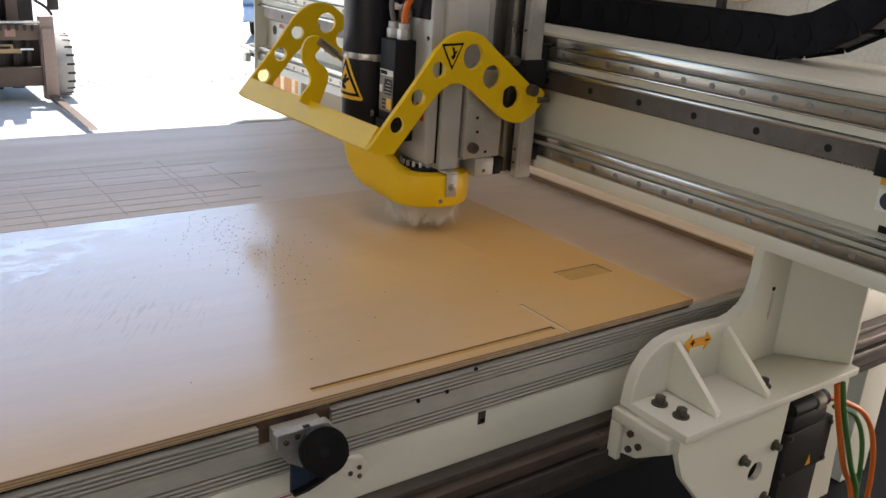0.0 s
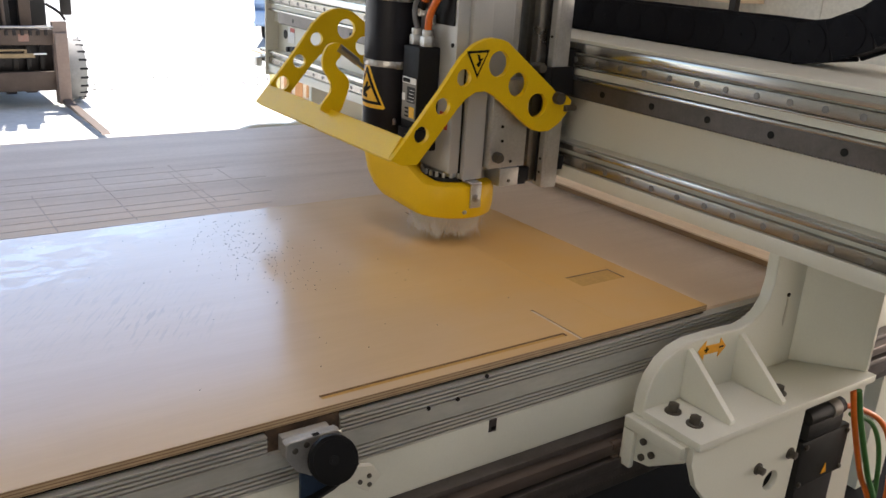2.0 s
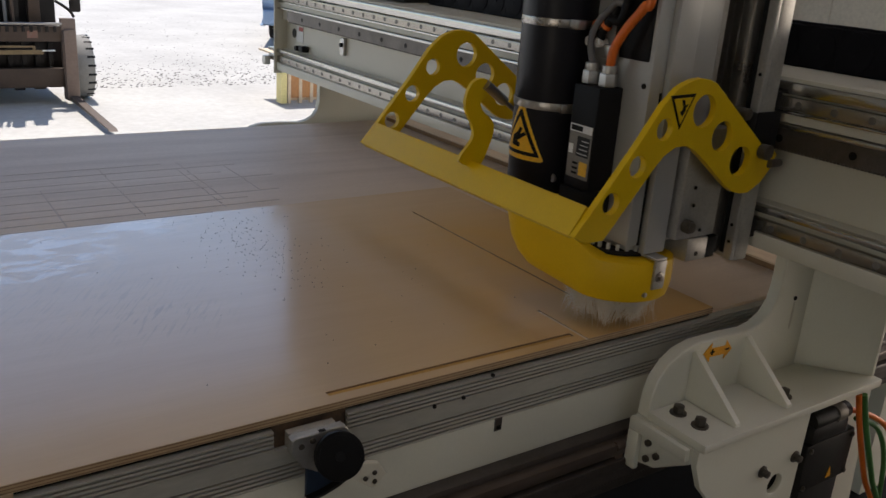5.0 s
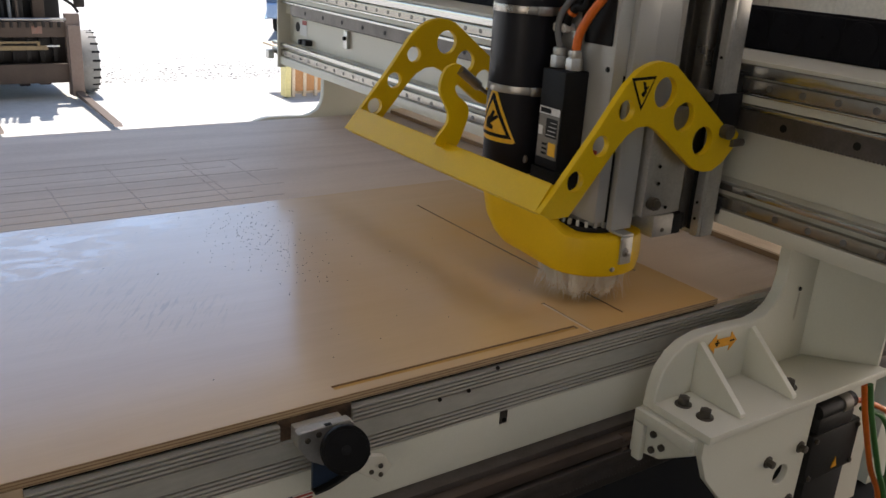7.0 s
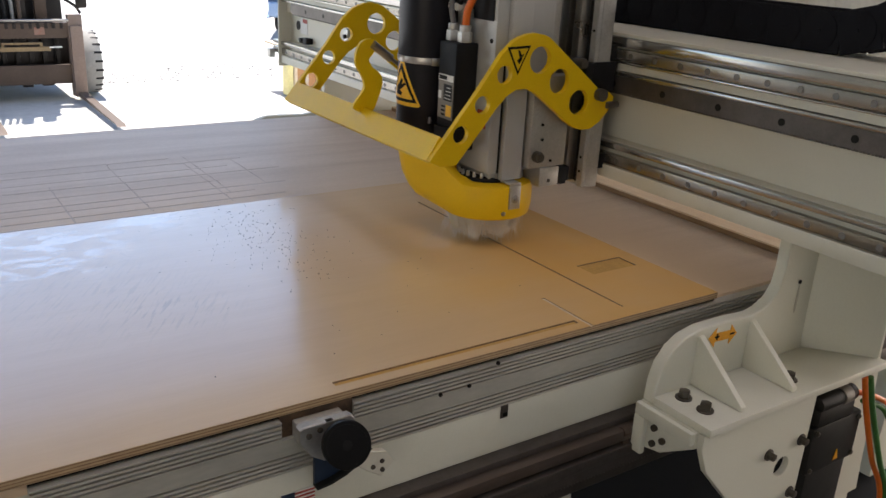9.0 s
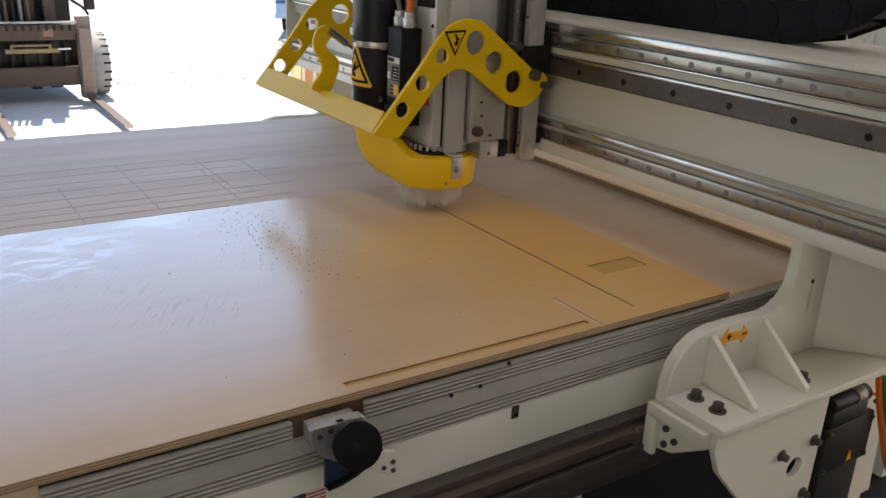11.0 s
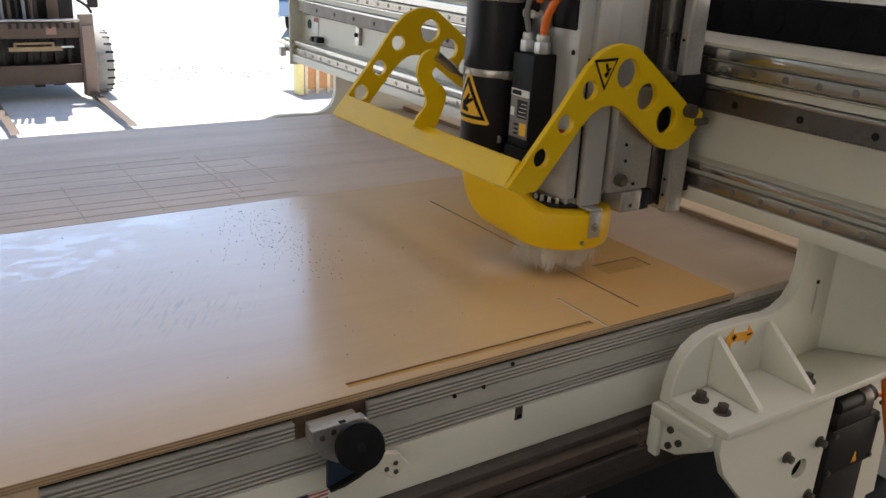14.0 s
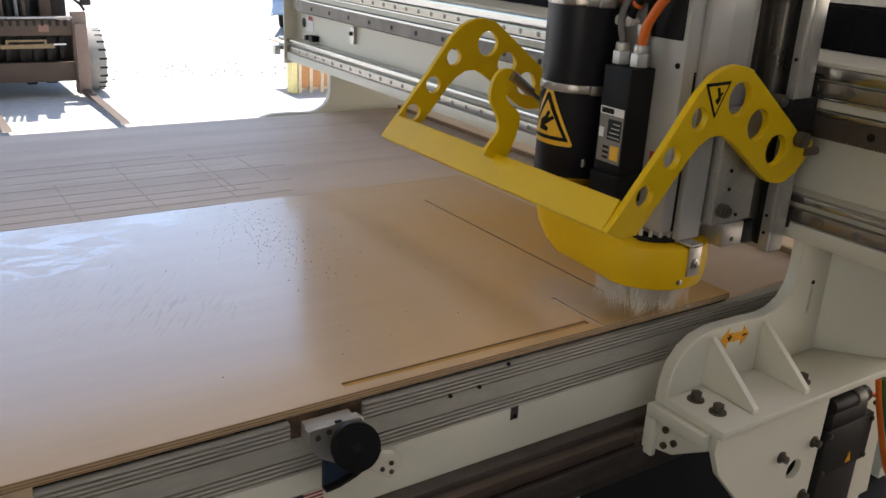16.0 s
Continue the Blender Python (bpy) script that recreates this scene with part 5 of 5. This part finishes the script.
def van():
    c = thing("van", "pale blue van parked across the yard", "van", pose(4.42, 10.2, 0, 0, 0, -27))
    bm = plate(smooth_loop([(-0.95, 0.36), (-0.98, 0.7), (-0.9, 0.98), (-0.75, 1.9), (-0.6, 2.0), (0.6, 2.0), (0.75, 1.9), (0.9, 0.98), (0.98, 0.7), (0.95, 0.36), (0.8, 0.3), (-0.8, 0.3)], 4), 4.4, (), XZ)
    part("body", bevel(bm, 0.04), CAR_BLUE, c, "pale blue painted body")
    part("windscreen", box(-0.66, 0.66, -0.012, 0.0, 1.08, 1.75, 0.01), GLASS_DARK, c)
    part("bumper", box(-0.97, 0.97, -0.1, 0.05, 0.32, 0.52, 0.04, 4), CAR_BLUE, c)
    part("grille", box(-0.6, 0.6, -0.025, -0.001, 0.56, 0.72, 0.01), GLASS_DARK, c)
    for s in (-1, 1):
        part("headlight", box(s * 0.78 - 0.14, s * 0.78 + 0.14, -0.03, 0.0, 0.66, 0.82, 0.02), PAPER, c)
        for wy in (1.3, 3.5):
            w_ = part("tyre", cyl((s * 0.86, wy, 0.32), 0.32, 0.22, "x", seg=36, w=0.04), RUBBER, c)
            part("rim", cyl((s * 0.975, wy, 0.32), 0.18, 0.01, "x", seg=28), ALU, w_)


van()


def crate():
    c = thing("wooden_crate", "slatted crate of orange-brown timber with pale posts in the sun", "crate", pose(1.985, 6.6, 0))
    for k in range(4):
        part("slat", box(0.17 + 0.115 * k, 0.17 + 0.115 * k + 0.095, 0.012, 0.03, 0.05, 0.42, 0.003), CRATE, c)
    for xx in (0.07, 0.135, 0.25, 0.365, 0.48, 0.6):
        w_ = 0.055 if xx < 0.1 else 0.032
        part("post", box(xx, xx + w_, 0.0, 0.04 if w_ < 0.05 else 0.12, 0.0, 0.43, 0.003), YELLOW_WOOD if w_ > 0.05 else RAW_WOOD, c)
    part("rail", box(0.12, 0.632, 0.0405, 0.06, 0.02, 0.12, 0.003), RAW_WOOD, c)
    part("back", box(0.34, 0.632, 0.50, 0.52, 0.0, 0.42, 0.003), CRATE, c)
    part("top", box(0.06, 0.64, -0.01, 0.53, 0.4305, 0.45, 0.003), RAW_WOOD, c)


crate()


def gravel():
    rng = random.Random(11)
    bm = bmesh.new()
    for k in range(1500):
        y = 7.75 + abs(rng.gauss(0, 1.0)) if k % 3 else rng.uniform(7.8, 15)
        x = rng.uniform(0.6, 1.0 + 0.37 * y)
        p = rng.uniform(0.006, 0.016) * (1 if y < 9 else 0.8)
        ax, ay, h = p * rng.uniform(0.7, 1.6), p * rng.uniform(0.7, 1.3), p * rng.uniform(0.3, 0.6)
        c = rng.uniform(0, 1.5)
        ring = [bm.verts.new((x + ax * math.cos(c + q * 1.2566), y + ay * math.sin(c + q * 1.2566), -0.0125)) for q in range(5)]
        tip = bm.verts.new((x + 0.2 * ax, y, -0.012 + h))
        for q in range(5):
            bm.faces.new((ring[q], ring[(q + 1) % 5], tip))
    return bm


tagged(part("gravel", gravel(), FORK_DARK, None, smooth=False), "scattered dark gravel and leaves on the concrete", "gravel", kind="stuff")

# wooden shelf on the wall behind the gantry
shelf = thing("wall_shelf", "wooden shelf with a dark frame on the cream wall", "shelf", pose(2.99, 2.35, 1.3))
part("board", box(-0.3, -0.001, -0.2, 0.6, 0.0, 0.03, 0.002), RAW_WOOD, shelf)
part("upright", box(-0.3, -0.26, -0.24, -0.2005, -1.3, 0.6, 0.002), FORK_DARK, shelf)
part("upright", box(-0.3, -0.26, 0.6005, 0.64, -1.3, 0.6, 0.002), FORK_DARK, shelf)

# painted blocks of the east wall, laid in half bond with raked joints
block_mesh = {}
for row in range(13):
    y = 0.604 - (0.2 if row % 2 else 0.0)
    while y < 3.09:
        y0, y1 = max(y, 0.604), min(y + 0.392, 3.095)
        if y1 - y0 > 0.05:
            key = round(y1 - y0, 3)
            if key not in block_mesh:
                ob = part("block", box(-0.006, 0.0, 0.0, y1 - y0, 0.0, 0.192, 0.003), WALL, wall_east, at=pose(3.0, y0, 0.004 + row * 0.2), smooth=False)
                block_mesh[key] = ob.data
            else:
                ob = new("block", block_mesh[key])
                ob.parent, ob.matrix_basis = wall_east, pose(3.0, y0, 0.004 + row * 0.2)
        y += 0.4

# ---- motion ----
# (seconds, y of the cutter's axis)
HEAD = [(0.0, 0.597), (0.5, 0.673), (0.67, 0.697), (1.0, 0.698), (1.5, 0.626), (2.0, 0.549), (2.5, 0.474), (3.0, 0.398), (3.5, 0.324), (4.0, 0.248), (5.44, 0.030), (6.2, 0.029), (6.5, 0.074), (7.0, 0.148), (7.5, 0.227), (8.0, 0.302), (8.5, 0.379), (9.0, 0.456), (10.6, 0.697), (11.15, 0.697), (11.5, 0.646), (12.0, 0.569), (12.5, 0.495), (13.0, 0.414), (13.5, 0.338), (14.0, 0.263), (14.5, 0.188), (15.0, 0.111), (15.5, 0.035), (15.6, 0.025), (16.0, 0.025)]
LIFT = {16.0: 0.012}


def head_y(t):
    for (a, p), (b, q) in zip(HEAD, HEAD[1:]):
        if a <= t <= b:
            return p + (q - p) * (t - a) / (b - a)
    return HEAD[-1][1]


def link_pose(s, yc):
    """Where a link stands at arc length s from the chain's fixed end, with the bend centred at yc."""
    y_fix = 1.22
    run = y_fix - yc
    if s <= run:
        return pose(0, y_fix - s, 0)
    bend = math.pi * (BR + 0.034)
    if s <= run + bend:
        a = (s - run) / bend * 180
        return pose(0, yc, 2 * (BR + 0.034) / 2 + 0.034 - 0.0) @ pose(0, 0, 0, -a) @ pose(0, 0, -(BR + 0.034) - 0.034)
    return pose(0, yc + (s - run - bend), 2 * (BR + 0.034) + 0.068, 180)


def motions():
    walk(carriage, [(t, pose(CUT_X, y, 0)) for t, y in HEAD])
    walk(spindle, [(t, pose(CUT_X, y, LIFT.get(t, 0))) for t, y in HEAD])
    for k, ob in enumerate(links):
        walk(ob, [(t, pose(0.0007 * (k % 2), 0, 0.0004 * (k % 2)) @ link_pose(0.03 + k * PITCH, 0.055 + (head_y(t) - 0.597) / 2)) for t in [0.0, 0.67, 1.0, 2.0, 3.0, 4.0, 5.44, 6.2, 7.0, 8.0, 9.0, 9.8, 10.6, 11.15, 12.0, 13.0, 14.0, 15.0, 15.6, 16.0]])
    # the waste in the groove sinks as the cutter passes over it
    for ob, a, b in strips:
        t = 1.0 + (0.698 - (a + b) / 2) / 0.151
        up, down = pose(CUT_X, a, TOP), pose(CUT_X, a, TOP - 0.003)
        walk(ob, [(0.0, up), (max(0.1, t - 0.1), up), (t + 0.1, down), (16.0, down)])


motions()
